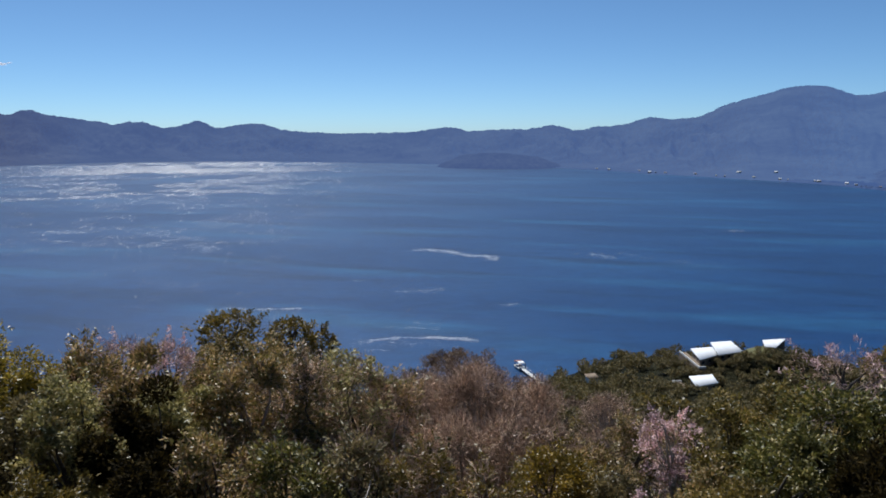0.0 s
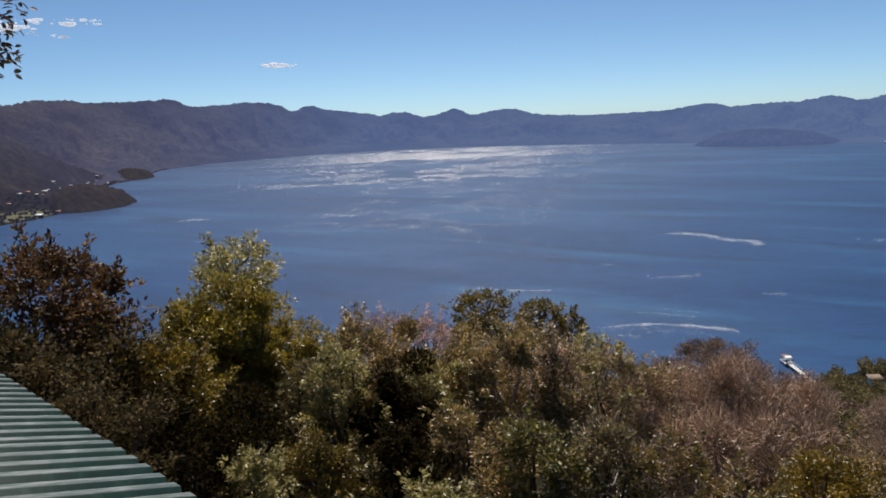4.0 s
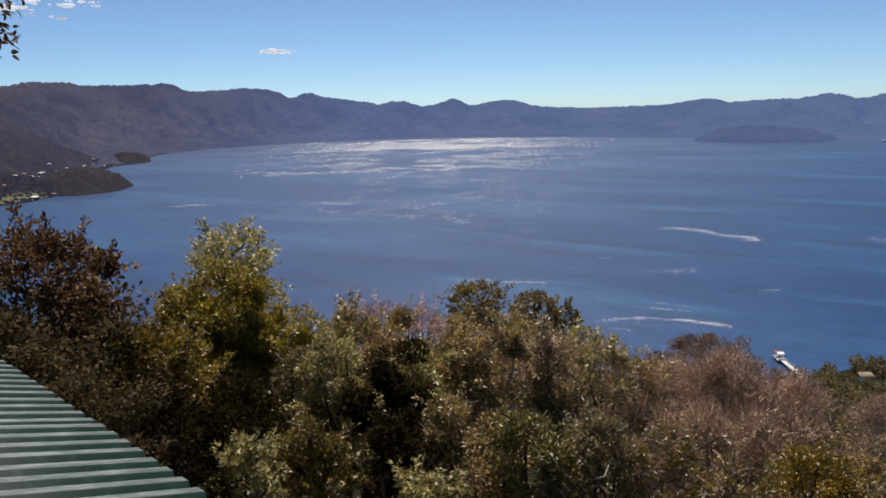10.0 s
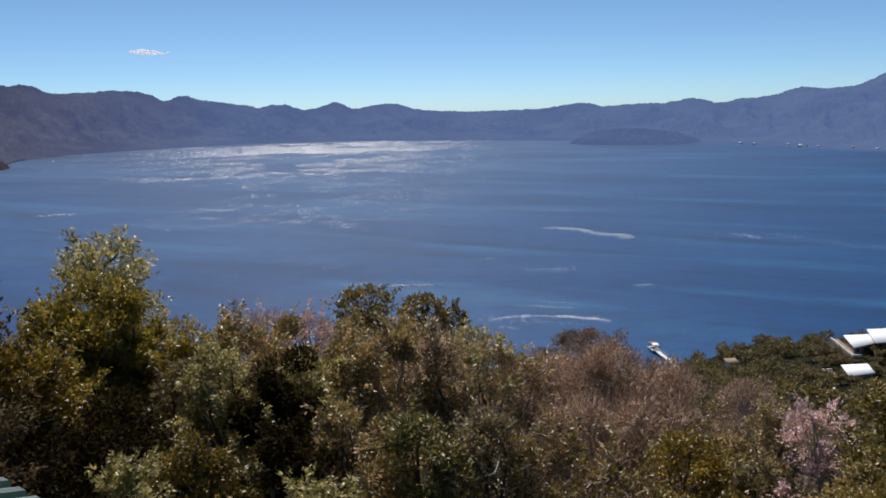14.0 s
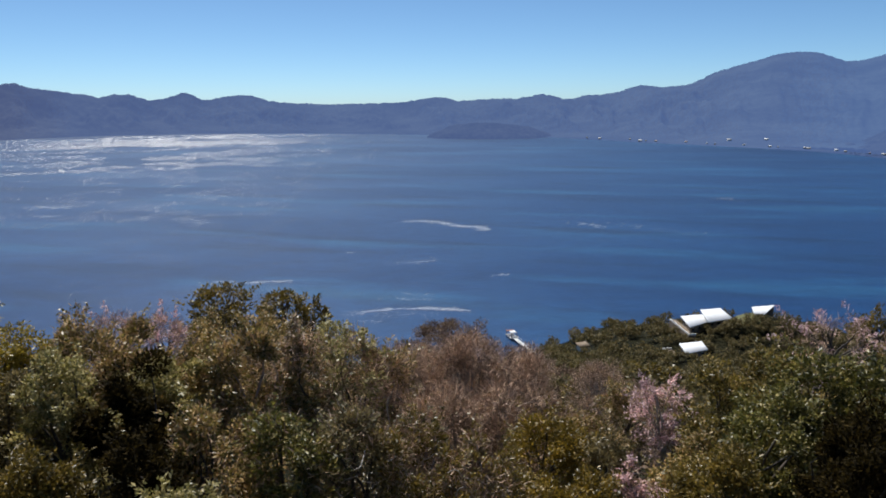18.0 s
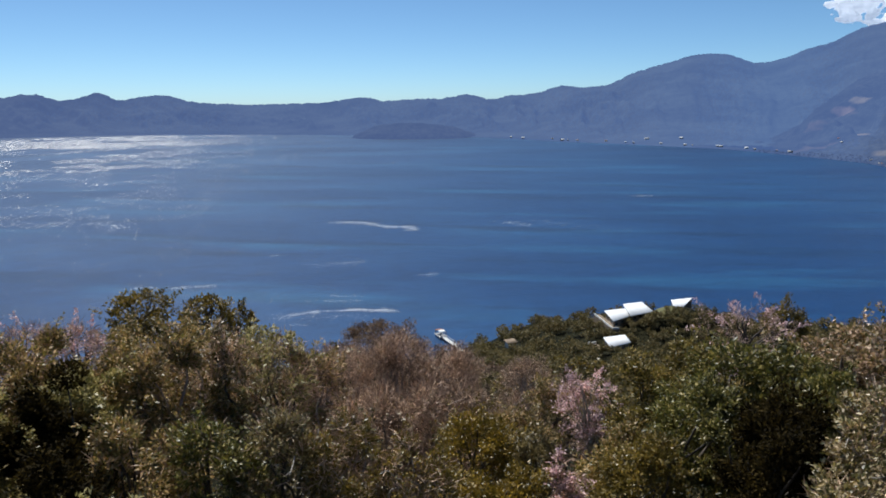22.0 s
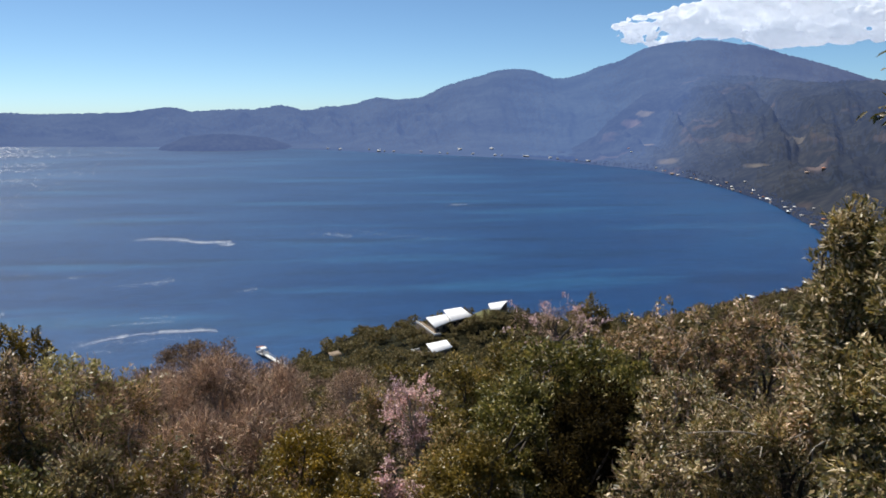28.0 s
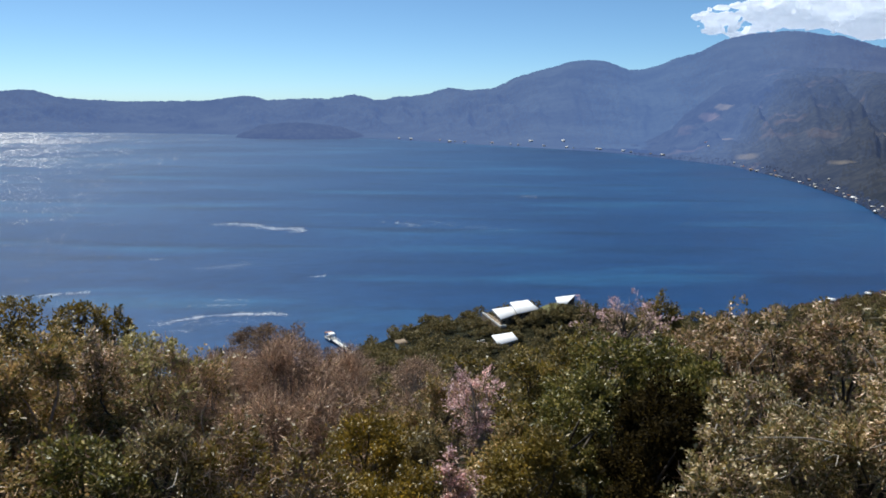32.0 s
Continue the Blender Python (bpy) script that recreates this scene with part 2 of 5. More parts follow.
FADED_TILE = plain("faded_clay_tile", (0.34, 0.24, 0.18), (0.46, 0.35, 0.28), 2.0, 0.85, 0.4)
TIMBER = plain("weathered_timber", (0.16, 0.12, 0.085), (0.3, 0.24, 0.18), 3.0, 0.8, 0.3)
CONCRETE = plain("pale_concrete", (0.45, 0.43, 0.4), (0.66, 0.64, 0.6), 1.2, 0.9, 0.3)
GRASS_GREEN = plain("mown_lawn", (0.075, 0.08, 0.025), (0.14, 0.135, 0.045), 0.6, 0.9, 0.6)

# wooded and dry ground
GROUND, nt, b = material("wooded_dry_ground")
big = noise_node(nt, 0.006, 5, 0.6)
mid = noise_node(nt, 0.05, 5, 0.65)
fine = noise_node(nt, 0.45, 4, 0.7)
col = ramp_node(nt, big, [(0.32, (0.022, 0.026, 0.013)), (0.5, (0.045, 0.045, 0.022)), (0.68, (0.085, 0.068, 0.042))])
col = mix_node(nt, 0.75, col, ramp_node(nt, mid, [(0.3, (0.3, 0.33, 0.3)), (0.7, (1.25, 1.2, 1.1))]), 'MULTIPLY')
col = mix_node(nt, 0.7, col, ramp_node(nt, fine, [(0.35, (0.25, 0.28, 0.25)), (0.65, (1.3, 1.25, 1.15))]), 'MULTIPLY')
col = mix_node(nt, 1.0, col, (0.75, 0.72, 0.66), 'MULTIPLY')
nt.links.new(col, b.inputs["Base Color"])
b.inputs["Roughness"].default_value = 0.95
b.inputs["Specular IOR Level"].default_value = 0.1
bump_node(nt, fine, 1.0, 3.0, b)


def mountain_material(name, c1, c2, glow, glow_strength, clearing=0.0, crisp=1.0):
    """Far mountains as a plain backdrop: distance haze put in as a blue surface glow."""
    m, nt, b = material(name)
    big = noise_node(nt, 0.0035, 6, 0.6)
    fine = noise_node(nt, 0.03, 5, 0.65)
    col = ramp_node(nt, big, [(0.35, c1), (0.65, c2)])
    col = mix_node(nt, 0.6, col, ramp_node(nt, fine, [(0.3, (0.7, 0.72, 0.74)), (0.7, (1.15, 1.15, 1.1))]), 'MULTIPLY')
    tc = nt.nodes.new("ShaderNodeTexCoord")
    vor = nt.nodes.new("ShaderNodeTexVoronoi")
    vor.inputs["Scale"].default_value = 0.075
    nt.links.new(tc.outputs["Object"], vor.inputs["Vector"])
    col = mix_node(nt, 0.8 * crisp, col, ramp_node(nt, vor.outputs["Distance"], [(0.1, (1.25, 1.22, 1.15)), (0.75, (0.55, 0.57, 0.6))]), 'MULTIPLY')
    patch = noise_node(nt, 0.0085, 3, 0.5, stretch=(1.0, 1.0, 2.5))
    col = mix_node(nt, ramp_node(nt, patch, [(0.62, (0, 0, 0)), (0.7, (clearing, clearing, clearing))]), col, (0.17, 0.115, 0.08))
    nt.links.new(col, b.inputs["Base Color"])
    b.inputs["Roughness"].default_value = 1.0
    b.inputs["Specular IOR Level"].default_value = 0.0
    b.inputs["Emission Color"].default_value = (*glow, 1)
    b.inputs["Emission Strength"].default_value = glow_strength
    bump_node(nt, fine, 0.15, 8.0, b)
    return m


# haze painted as glow: the further the stretch of rim, the bluer and lighter
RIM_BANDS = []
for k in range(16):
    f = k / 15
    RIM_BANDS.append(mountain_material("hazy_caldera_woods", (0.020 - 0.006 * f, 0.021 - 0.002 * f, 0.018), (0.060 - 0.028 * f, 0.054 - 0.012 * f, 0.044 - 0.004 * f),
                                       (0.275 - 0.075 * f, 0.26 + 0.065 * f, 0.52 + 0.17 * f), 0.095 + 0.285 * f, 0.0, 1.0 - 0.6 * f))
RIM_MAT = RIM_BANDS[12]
# haze over the island put in as a blue emission
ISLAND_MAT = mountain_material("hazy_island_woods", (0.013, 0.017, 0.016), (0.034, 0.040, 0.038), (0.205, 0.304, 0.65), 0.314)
# nearer slopes and their trees: haze put in as a weaker, graded glow
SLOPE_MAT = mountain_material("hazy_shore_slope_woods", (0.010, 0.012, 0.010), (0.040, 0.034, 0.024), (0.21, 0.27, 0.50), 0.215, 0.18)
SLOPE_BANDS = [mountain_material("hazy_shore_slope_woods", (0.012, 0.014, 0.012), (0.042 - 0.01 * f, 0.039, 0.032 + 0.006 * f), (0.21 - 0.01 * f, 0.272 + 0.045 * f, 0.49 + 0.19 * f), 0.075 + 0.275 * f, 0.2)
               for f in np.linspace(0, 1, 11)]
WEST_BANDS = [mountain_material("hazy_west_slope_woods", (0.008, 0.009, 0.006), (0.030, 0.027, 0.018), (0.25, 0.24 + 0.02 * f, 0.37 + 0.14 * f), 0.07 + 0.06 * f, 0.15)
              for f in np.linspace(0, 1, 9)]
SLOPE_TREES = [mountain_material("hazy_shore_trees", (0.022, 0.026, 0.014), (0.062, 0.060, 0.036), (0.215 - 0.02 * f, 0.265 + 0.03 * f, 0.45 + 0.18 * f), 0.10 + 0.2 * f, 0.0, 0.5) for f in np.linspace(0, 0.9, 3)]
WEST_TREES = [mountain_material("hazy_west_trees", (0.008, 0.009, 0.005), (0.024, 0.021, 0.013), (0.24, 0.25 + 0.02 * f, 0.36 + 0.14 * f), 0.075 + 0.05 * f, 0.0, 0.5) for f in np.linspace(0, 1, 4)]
# headlands: thin haze put in as a faint emission
HEAD_MAT = mountain_material("hazy_headland_woods", (0.008, 0.008, 0.006), (0.038, 0.030, 0.020), (0.24, 0.23, 0.34), 0.11)

# lake water: deep blue, wind-ruffled
WATER, nt, b = material("lake_water")
b.inputs["IOR"].default_value = 1.33
swell = noise_node(nt, 0.0045, 4, 0.5, stretch=(0.5, 1.0, 1.0))
col = ramp_node(nt, swell, [(0.34, (0.004, 0.027, 0.094)), (0.5, (0.006, 0.039, 0.124)), (0.68, (0.009, 0.058, 0.156))])
gust = noise_node(nt, 0.014, 4, 0.55, stretch=(0.3, 1.7, 1.0), turn=-18)   # darker cat's-paws drawn out by the wind: changed reflection put into the base colour
col = mix_node(nt, ramp_node(nt, gust, [(0.53, (0, 0, 0)), (0.68, (0.75, 0.75, 0.75))]), col, (0.003, 0.020, 0.066))
calm = noise_node(nt, 0.011, 4, 0.55, stretch=(0.28, 1.5, 1.0), turn=-14)    # lighter lanes: smoother water's reflection put into the base colour
col = mix_node(nt, ramp_node(nt, calm, [(0.54, (0, 0, 0)), (0.68, (0.6, 0.6, 0.6))]), col, (0.018, 0.092, 0.195))
chop = noise_node(nt, 0.09, 4, 0.6, stretch=(0.6, 1.0, 1.0))
col = mix_node(nt, 0.6, col, ramp_node(nt, chop, [(0.3, (0.6, 0.65, 0.7)), (0.7, (1.4, 1.35, 1.3))]), 'MULTIPLY')
nt.links.new(col, b.inputs["Base Color"])
rr = nt.nodes.new("ShaderNodeMapRange")
rr.inputs["From Min"].default_value, rr.inputs["From Max"].default_value = 0.3, 0.7
rr.inputs["To Min"].default_value, rr.inputs["To Max"].default_value = 0.36, 0.42
nt.links.new(swell, rr.inputs["Value"])
nt.links.new(rr.outputs[0], b.inputs["Roughness"])
rip = noise_node(nt, 0.35, 5, 0.7, stretch=(0.6, 1.0, 1.0))
bump_node(nt, rip, 0.5, 0.5, b)
# near-white flecks: sun glints put into the colour, along with foam
GLINT_FOAM = plain("white_glints_and_foam", (0.5, 0.55, 0.61), (0.72, 0.76, 0.8), 0.5, 0.5)
WAVELET = plain("glassy_wavelet_water", (0.007, 0.036, 0.105), (0.012, 0.058, 0.145), 0.02, 0.35)
WAVELET.node_tree.nodes["Principled BSDF"].inputs["IOR"].default_value = 1.33

# ---- the lie of the land: azimuth in degrees to the right of straight ahead ----
# far shore: distance from the camera
SHORE = [(-180, 900), (-75, 860), (-60, 1000), (-50.88, 1114), (-47.92, 1166), (-45.95, 1237), (-44.57, 1431), (-42.61, 1882), (-40.44, 2060), (-39.46, 2439),
         (-35.74, 2749), (-31.72, 2914), (-27.62, 3104), (-23.42, 3201), (-16.97, 3203), (-10.72, 3045), (-0.39, 2749), (7.81, 2533), (15.61, 2157), (21.47, 1985),
         (26.74, 1856), (30.55, 1696), (35.83, 1490), (38.86, 1293), (41.7, 1114), (43.96, 981), (45.53, 863), (46.7, 793), (48.08, 694), (48.76, 617),
         (75, 600), (180, 900)]
# near shore below the camera's own hillside
NEAR = [(-180, 5000), (-88, 5000), (-75, 700), (-43.95, 422), (-19.48, 304), (1.95, 305), (6.2, 306), (8.3, 320), (9.9, 345), (13.64, 374), (21.45, 393),
        (32.18, 398), (37.07, 415), (42.17, 463), (44.33, 483), (46.59, 526), (47.77, 570), (48.56, 612), (49.06, 694), (60, 5000), (180, 5000)]
# caldera rim: elevation angle of the skyline seen from the camera, and its distance
RIM_WEST = [(-75, 3), (-60, 2.5), (-49.6, 2.26), (-48.0, 2.24), (-47.2, 2.48), (-46.6, 2.57), (-45.7, 2.44), (-44.8, 2.51), (-43.8, 2.27), (-40.7, 2.27), (-39.8, 2.33), (-39.2, 2.29),
            (-38.6, 2.39), (-37.8, 2.26), (-37.4, 1.98), (-36.8, 1.78), (-35.4, 1.84), (-34.5, 1.87), (-33.1, 1.99), (-31.5, 1.88), (-30.6, 1.66), (-30.2, 1.37), (-29.75, 1.22),
            (-29.4, 1.3), (-29.0, 1.5), (-28.3, 1.6), (-27.9, 1.38), (-27.4, 1.25), (-25.7, 1.01), (-23.9, 0.77), (-23.5, 0.62)]
RIM_NORTH = [(-22.8, 0.71), (-22.4, 0.87), (-22.0, 0.8), (-21.5, 0.87), (-20.8, 0.59), (-20.2, 0.43), (-19.4, 0.48), (-18.8, 0.64), (-18.1, 0.89), (-17.8, 0.95), (-17.4, 0.82),
             (-16.7, 0.41), (-16.0, 0.48), (-14.6, 0.72), (-13.7, 0.76), (-13.2, 0.71), (-12.1, 0.34), (-11.4, 0.22), (-8.0, 0.03), (-3.8, 0.09), (-2.2, 0.14), (-0.1, 0.47), (0.4, 0.51),
             (1.2, 0.4), (1.8, 0.19), (3.7, 0.3), (5.6, 0.37), (6.15, 0.28), (6.8, 0.45), (7.3, 0.47), (7.8, 0.65), (8.2, 0.65)]
RIM_EAST = [(8.9, 0.51), (9.7, 0.29), (10.3, 0.29), (11.3, 0.53), (12.4, 0.56), (13.4, 0.71), (14.0, 0.84), (14.6, 1.1), (15.2, 1.22), (15.9, 1.14), (16.5, 1.02), (18.0, 1.12), (18.5, 1.2)]
RIM = RIM_WEST + RIM_NORTH + RIM_EAST
RIM_R = [(-75, 2300), (-50, 2600), (-40, 3300), (-30, 3800), (-17, 4000), (0, 3900), (10, 3950), (20, 4250), (32, 4450), (75, 4300)]
VOLCANO = [(19.3, 1.53), (20.0, 1.92), (20.8, 2.2), (21.2, 2.25), (21.9, 2.5), (22.8, 2.7), (23.8, 3.05), (24.7, 3.2), (25.5, 3.23), (26.4, 3.18), (27.2, 2.96), (27.8, 2.67), (28.4, 2.51),
           (29.3, 2.56), (30.5, 2.86), (31.5, 3.33), (32.6, 3.58), (33.2, 3.77), (34.4, 4.43), (35.0, 4.59), (36.2, 4.85), (37.3, 4.91), (38.3, 4.99), (39.1, 4.98), (39.9, 4.88), (41.0, 4.62),
           (41.6, 4.64), (42.3, 4.42), (44.2, 3.82), (46.0, 3.3), (47.8, 2.67), (49.4, 2.07), (54.8, 0.94), (75, 0.4)]
RIDGE = [(25.37, -3.45), (29.28, -2.85), (31.4, -1.7), (32.4, -0.6), (34.7, 1.25), (36.7, 2.3), (38.7, 2.65), (41.9, 2.5), (45.7, 2.0), (49.3, 2.07), (53.44, 1.82), (60, 2.6), (75, 3)]
RIDGE_R = [(26, 2150), (32, 2250), (37, 2700), (42, 2600), (50, 2200), (75, 1600)]

HEADLANDS = [  # azimuth, distance, half-width in degrees, half-depth in metres, height
    (-44.3, 1350, 3.2, 130, 33), (-41.3, 2130, 1.6, 140, 25), (4.1, 2560, 4.7, 170, 46), (-48.5, 1300, 2.2, 110, 14)]


KNOLLS = [(114, 303, 20, 6.5), (142, 314, 18, 12.5), (97, 268, 13, 4.0)]   # x, y, radius, height: rises under the houses


def near_ground(az, r):
    """The camera's own hillside, falling to the lake."""
    z = np.interp(r, [0, 2.5, 6, 10, 16, 25, 45, 80, 150, 240, 300], [106.2, 105.6, 103.2, 100.4, 96.8, 92.0, 84.5, 74.0, 50.0, 23.0, 9.0])
    rn = along(NEAR, az)
    s = np.clip(r / np.maximum(rn, 1), 0, 3)
    cove = 1.5 * smooth(9, 14, az) * smooth(60, 48, az) * smooth(220, 300, r)
    foot = np.where(rn > 330, 7.0 * smooth(1.02, 0.8, s), 6.0 * smooth(1.02, 0.9, s))
    z = np.where(r > 240, np.minimum(z, 23) * smooth(320, 240, r) + (foot + cove * smooth(1.0, 0.85, s)) * smooth(240, 300, r), z)
    z = z + fractal(np.sin(np.radians(az)) * r / 14, np.cos(np.radians(az)) * r / 14, 5) * np.clip(r / 30, 0, 1) * 1.2
    x, y = np.sin(np.radians(az)) * r, np.cos(np.radians(az)) * r
    for hx, hy, hr, hh in KNOLLS:
        z = z + hh * np.exp(-((x - hx) ** 2 + (y - hy) ** 2) / hr ** 2)
    return np.where(s > 1.0, np.minimum(z, 0) - 6 * smooth(1.0, 1.05, s), z)


def land(az, r):
    """Height of the whole sheet of ground."""
    rs = along(SHORE, az)
    x, y = np.sin(np.radians(az)) * r, np.cos(np.radians(az)) * r
    inland = np.clip(r - rs, 0, None)
    low = -0.6 + np.clip(inland, 0, 30) * 0.01 + fractal(x / 160, y / 160, 11) * 0.3
    far = np.where(r > rs, np.minimum(low, 140), -7.0 * smooth(rs, rs - 60, r) - 0.2)
    rn = along(NEAR, az)
    return np.where(r < np.minimum(rn * 1.06, 640), np.maximum(near_ground(az, r), np.where(rn > 1000, far, -99)), far)


def polar_sheet(name, az, r, z, mat):
    A, Rr = np.meshgrid(az, r, indexing="ij")
    V = np.stack([np.sin(np.radians(A)) * Rr, np.cos(np.radians(A)) * Rr, z], -1).reshape(-1, 3)
    me = mesh_from(name, V, grid_faces(len(az), len(r)), mat, True)
    return new(name, me)


# ground sheet out to the horizon all round
az = np.concatenate([np.arange(-180, -64, 4.0), np.arange(-64, 62, 0.3), np.arange(62, 180, 4.0), [180.0]])
r = np.concatenate([[-0.01, 0.04, 0.3, 0.8], np.geomspace(1.5, 60, 40)[:-1], np.linspace(60, 640, 110)[:-1], np.geomspace(640, 4900, 70)])
A, Rr = np.meshgrid(az, r, indexing="ij")
ground = polar_sheet("ground", az, r, land(A, Rr), GROUND)
tagged(ground, "dry wooded hillside falling steeply to the lake", "ground", kind="structure")

# far slopes: caldera rim, volcano and the nearer shore ridge
def crest_height(crest, az):
    return np.where(az > 0, along(crest, az), 0.0)


def mountain(name, az, base, crest, crest_r, mat, label, steps, rough, seed, power=1.25, spur=6.0, lean=0.5, bands=None, far=None, rise=0.0, soft=1.0):
    t = np.concatenate([np.linspace(0, 1, steps - 8), np.linspace(1.01, 1.5, 8)])
    A, T = np.meshgrid(az, t, indexing="ij")
    b0, cr = base(az)[:, None], along(crest_r, az)[:, None]
    Rr = b0 + (cr - b0) * T
    top = EYE + cr * np.tan(np.radians(along(crest, az, 0.12)))[:, None]
    up = np.clip(T, 0, 1) ** (power(az)[:, None] if callable(power) else power)
    x, y = np.sin(np.radians(A)) * Rr, np.cos(np.radians(A)) * Rr
    gully = np.abs(fractal(A / spur * 1.9 + lean * T + 0.35 * fractal(A / 2, T * 3, seed + 9), T * 0.8, seed, 5))
    mid = np.sin(np.pi * np.clip(T, 0, 1)) ** 0.8 * np.interp(crest_height(crest, az), [1.3, 2.8], [1.0, soft])[:, None]
    z = -0.6 + (top + 0.6) * up - gully * mid * rough * smooth(0.0, 0.4, T) + fractal(x / 90, y / 90, seed + 3) * mid * rough * 0.25 * smooth(0.0, 0.3, T)
    z = z + fractal(x / 14, y / 14, seed + 5, 2) * 4.0 * np.clip(T * 6, 0, 1) * smooth(1.05, 0.9, T)
    z = np.maximum(z, -0.6 + (top + 0.6) * up * 0.5)
    z = np.maximum(z, -0.6 + 3.4 * smooth(0, 0.015, T))
    z = np.where(T > 1, top - (T - 1) * (top + 30) * 2, z)
    z = z + np.where(np.abs(T - 1) < 0.02, (vnoise(A * 6, A * 0, seed + 8) + vnoise(A * 17, A * 0, seed + 9)) * 4.0, 0)
    V = np.stack([x, y, z], -1).reshape(-1, 3)
    ob = new(name, mesh_from(name, V, grid_faces(len(az), steps), None if bands else mat, True))
    if bands:
        for m in bands:
            ob.data.materials.append(m)
        # glow band picked by azimuth and height, standing for haze
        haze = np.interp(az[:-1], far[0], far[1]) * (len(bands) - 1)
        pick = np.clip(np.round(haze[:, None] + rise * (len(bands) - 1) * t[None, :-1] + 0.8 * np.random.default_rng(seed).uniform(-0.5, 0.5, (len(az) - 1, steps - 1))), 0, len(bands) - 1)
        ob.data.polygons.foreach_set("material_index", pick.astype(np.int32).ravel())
    tagged(ob, label, "mountain", kind="structure")
    return az, V.reshape(len(az), steps, 3)


def slope_height(grid, a, r):
    """Height of a slope at an azimuth and distance."""
    cols, V = grid
    line = V[int(np.argmin(np.abs(cols - a)))]
    return float(np.interp(r, np.hypot(line[:, 0], line[:, 1]), line[:, 2]))


def slope_point(grid, a, el):
    """Where a line of sight at an elevation first meets the slope."""
    cols, V = grid
    line = V[int(np.argmin(np.abs(cols - a)))]
    d = np.hypot(line[:, 0], line[:, 1])
    e = np.degrees(np.arctan2(line[:, 2] - EYE, d))
    return float(d[int(np.argmax(e >= el))]) if (e >= el).any() else float(d[0])


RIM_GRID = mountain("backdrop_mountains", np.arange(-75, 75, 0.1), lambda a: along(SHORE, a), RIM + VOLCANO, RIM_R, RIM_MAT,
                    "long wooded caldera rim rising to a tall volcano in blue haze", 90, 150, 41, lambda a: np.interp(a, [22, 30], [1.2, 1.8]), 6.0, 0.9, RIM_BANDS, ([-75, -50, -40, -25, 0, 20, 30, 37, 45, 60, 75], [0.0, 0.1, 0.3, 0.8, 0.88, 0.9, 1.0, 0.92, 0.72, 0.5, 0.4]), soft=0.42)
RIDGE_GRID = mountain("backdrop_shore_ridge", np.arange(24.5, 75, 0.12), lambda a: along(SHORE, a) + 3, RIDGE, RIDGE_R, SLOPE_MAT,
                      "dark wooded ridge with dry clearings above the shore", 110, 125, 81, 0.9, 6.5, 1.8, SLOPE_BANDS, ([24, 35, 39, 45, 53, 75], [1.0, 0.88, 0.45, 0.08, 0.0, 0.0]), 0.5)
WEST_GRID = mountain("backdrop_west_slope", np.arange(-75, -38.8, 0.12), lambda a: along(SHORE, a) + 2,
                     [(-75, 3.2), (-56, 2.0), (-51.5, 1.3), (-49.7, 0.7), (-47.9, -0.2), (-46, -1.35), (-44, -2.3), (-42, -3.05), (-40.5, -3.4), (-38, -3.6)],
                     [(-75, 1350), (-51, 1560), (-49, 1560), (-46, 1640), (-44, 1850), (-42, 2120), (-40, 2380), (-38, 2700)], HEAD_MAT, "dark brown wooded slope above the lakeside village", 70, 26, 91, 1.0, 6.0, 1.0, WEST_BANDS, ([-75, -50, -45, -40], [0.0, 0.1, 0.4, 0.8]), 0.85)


def clearing(mats, grid, az, el, wa, we, col, seed):
    """A dry pasture among the woods of a slope, with a ragged edge."""
    d = slope_point(grid, az, el)
    c = Vector((*polar(az, d), EYE + d * math.tan(radians(el))))
    half = Vector((radians(wa) * d, radians(wa) * d * 1.6, radians(we) * d))
    for m in mats:
        nt = m.node_tree
        base = nt.nodes["Principled BSDF"].inputs["Base Color"]
        under = base.links[0].from_socket
        tc, mp, ln = nt.nodes.new("ShaderNodeTexCoord"), nt.nodes.new("ShaderNodeMapping"), nt.nodes.new("ShaderNodeVectorMath")
        mp.inputs["Scale"].default_value = (1 / half.x, 1 / half.y, 1 / half.z)
        mp.inputs["Location"].default_value = (-c.x / half.x, -c.y / half.y, -c.z / half.z)
        ln.operation = 'LENGTH'
        add = nt.nodes.new("ShaderNodeMath")
        add.operation = 'MULTIPLY_ADD'
        add.inputs[1].default_value = 2.2
        nt.links.new(tc.outputs["Object"], mp.inputs["Vector"])
        nt.links.new(mp.outputs["Vector"], ln.inputs[0])
        nt.links.new(noise_node(nt, 0.012, 4, 0.65), add.inputs[0])
        nt.links.new(ln.outputs["Value"], add.inputs[2])
        edge = ramp_node(nt, add.outputs[0], [(0.0, (1, 1, 1)), (1.0, (0, 0, 0))])
        ramp = edge.node.color_ramp.elements
        scale = nt.nodes.new("ShaderNodeMath")
        scale.operation = 'MULTIPLY'
        scale.inputs[1].default_value = 0.4
        nt.links.new(add.outputs[0], scale.inputs[0])
        nt.links.new(scale.outputs[0], edge.node.inputs["Fac"])
        ramp[0].position, ramp[1].position = 0.68, 0.92
        nt.links.new(mix_node(nt, edge, under, col), base)


for k, (a0, e0, wa, we) in enumerate(((34.9, -0.1, 0.55, 0.55), (34.0, -0.8, 0.6, 0.4), (45.2, -2.1, 1.7, 0.6), (43.0, -3.7, 0.9, 0.28), (46.7, -3.75, 0.8, 0.4), (36.8, -3.5, 0.9, 0.25), (35.3, -2.3, 0.4, 0.25))):
    clearing(SLOPE_BANDS, RIDGE_GRID, a0, e0, wa, we, ((0.105, 0.088, 0.058), (0.10, 0.074, 0.058), (0.09, 0.078, 0.054))[k % 3], k)
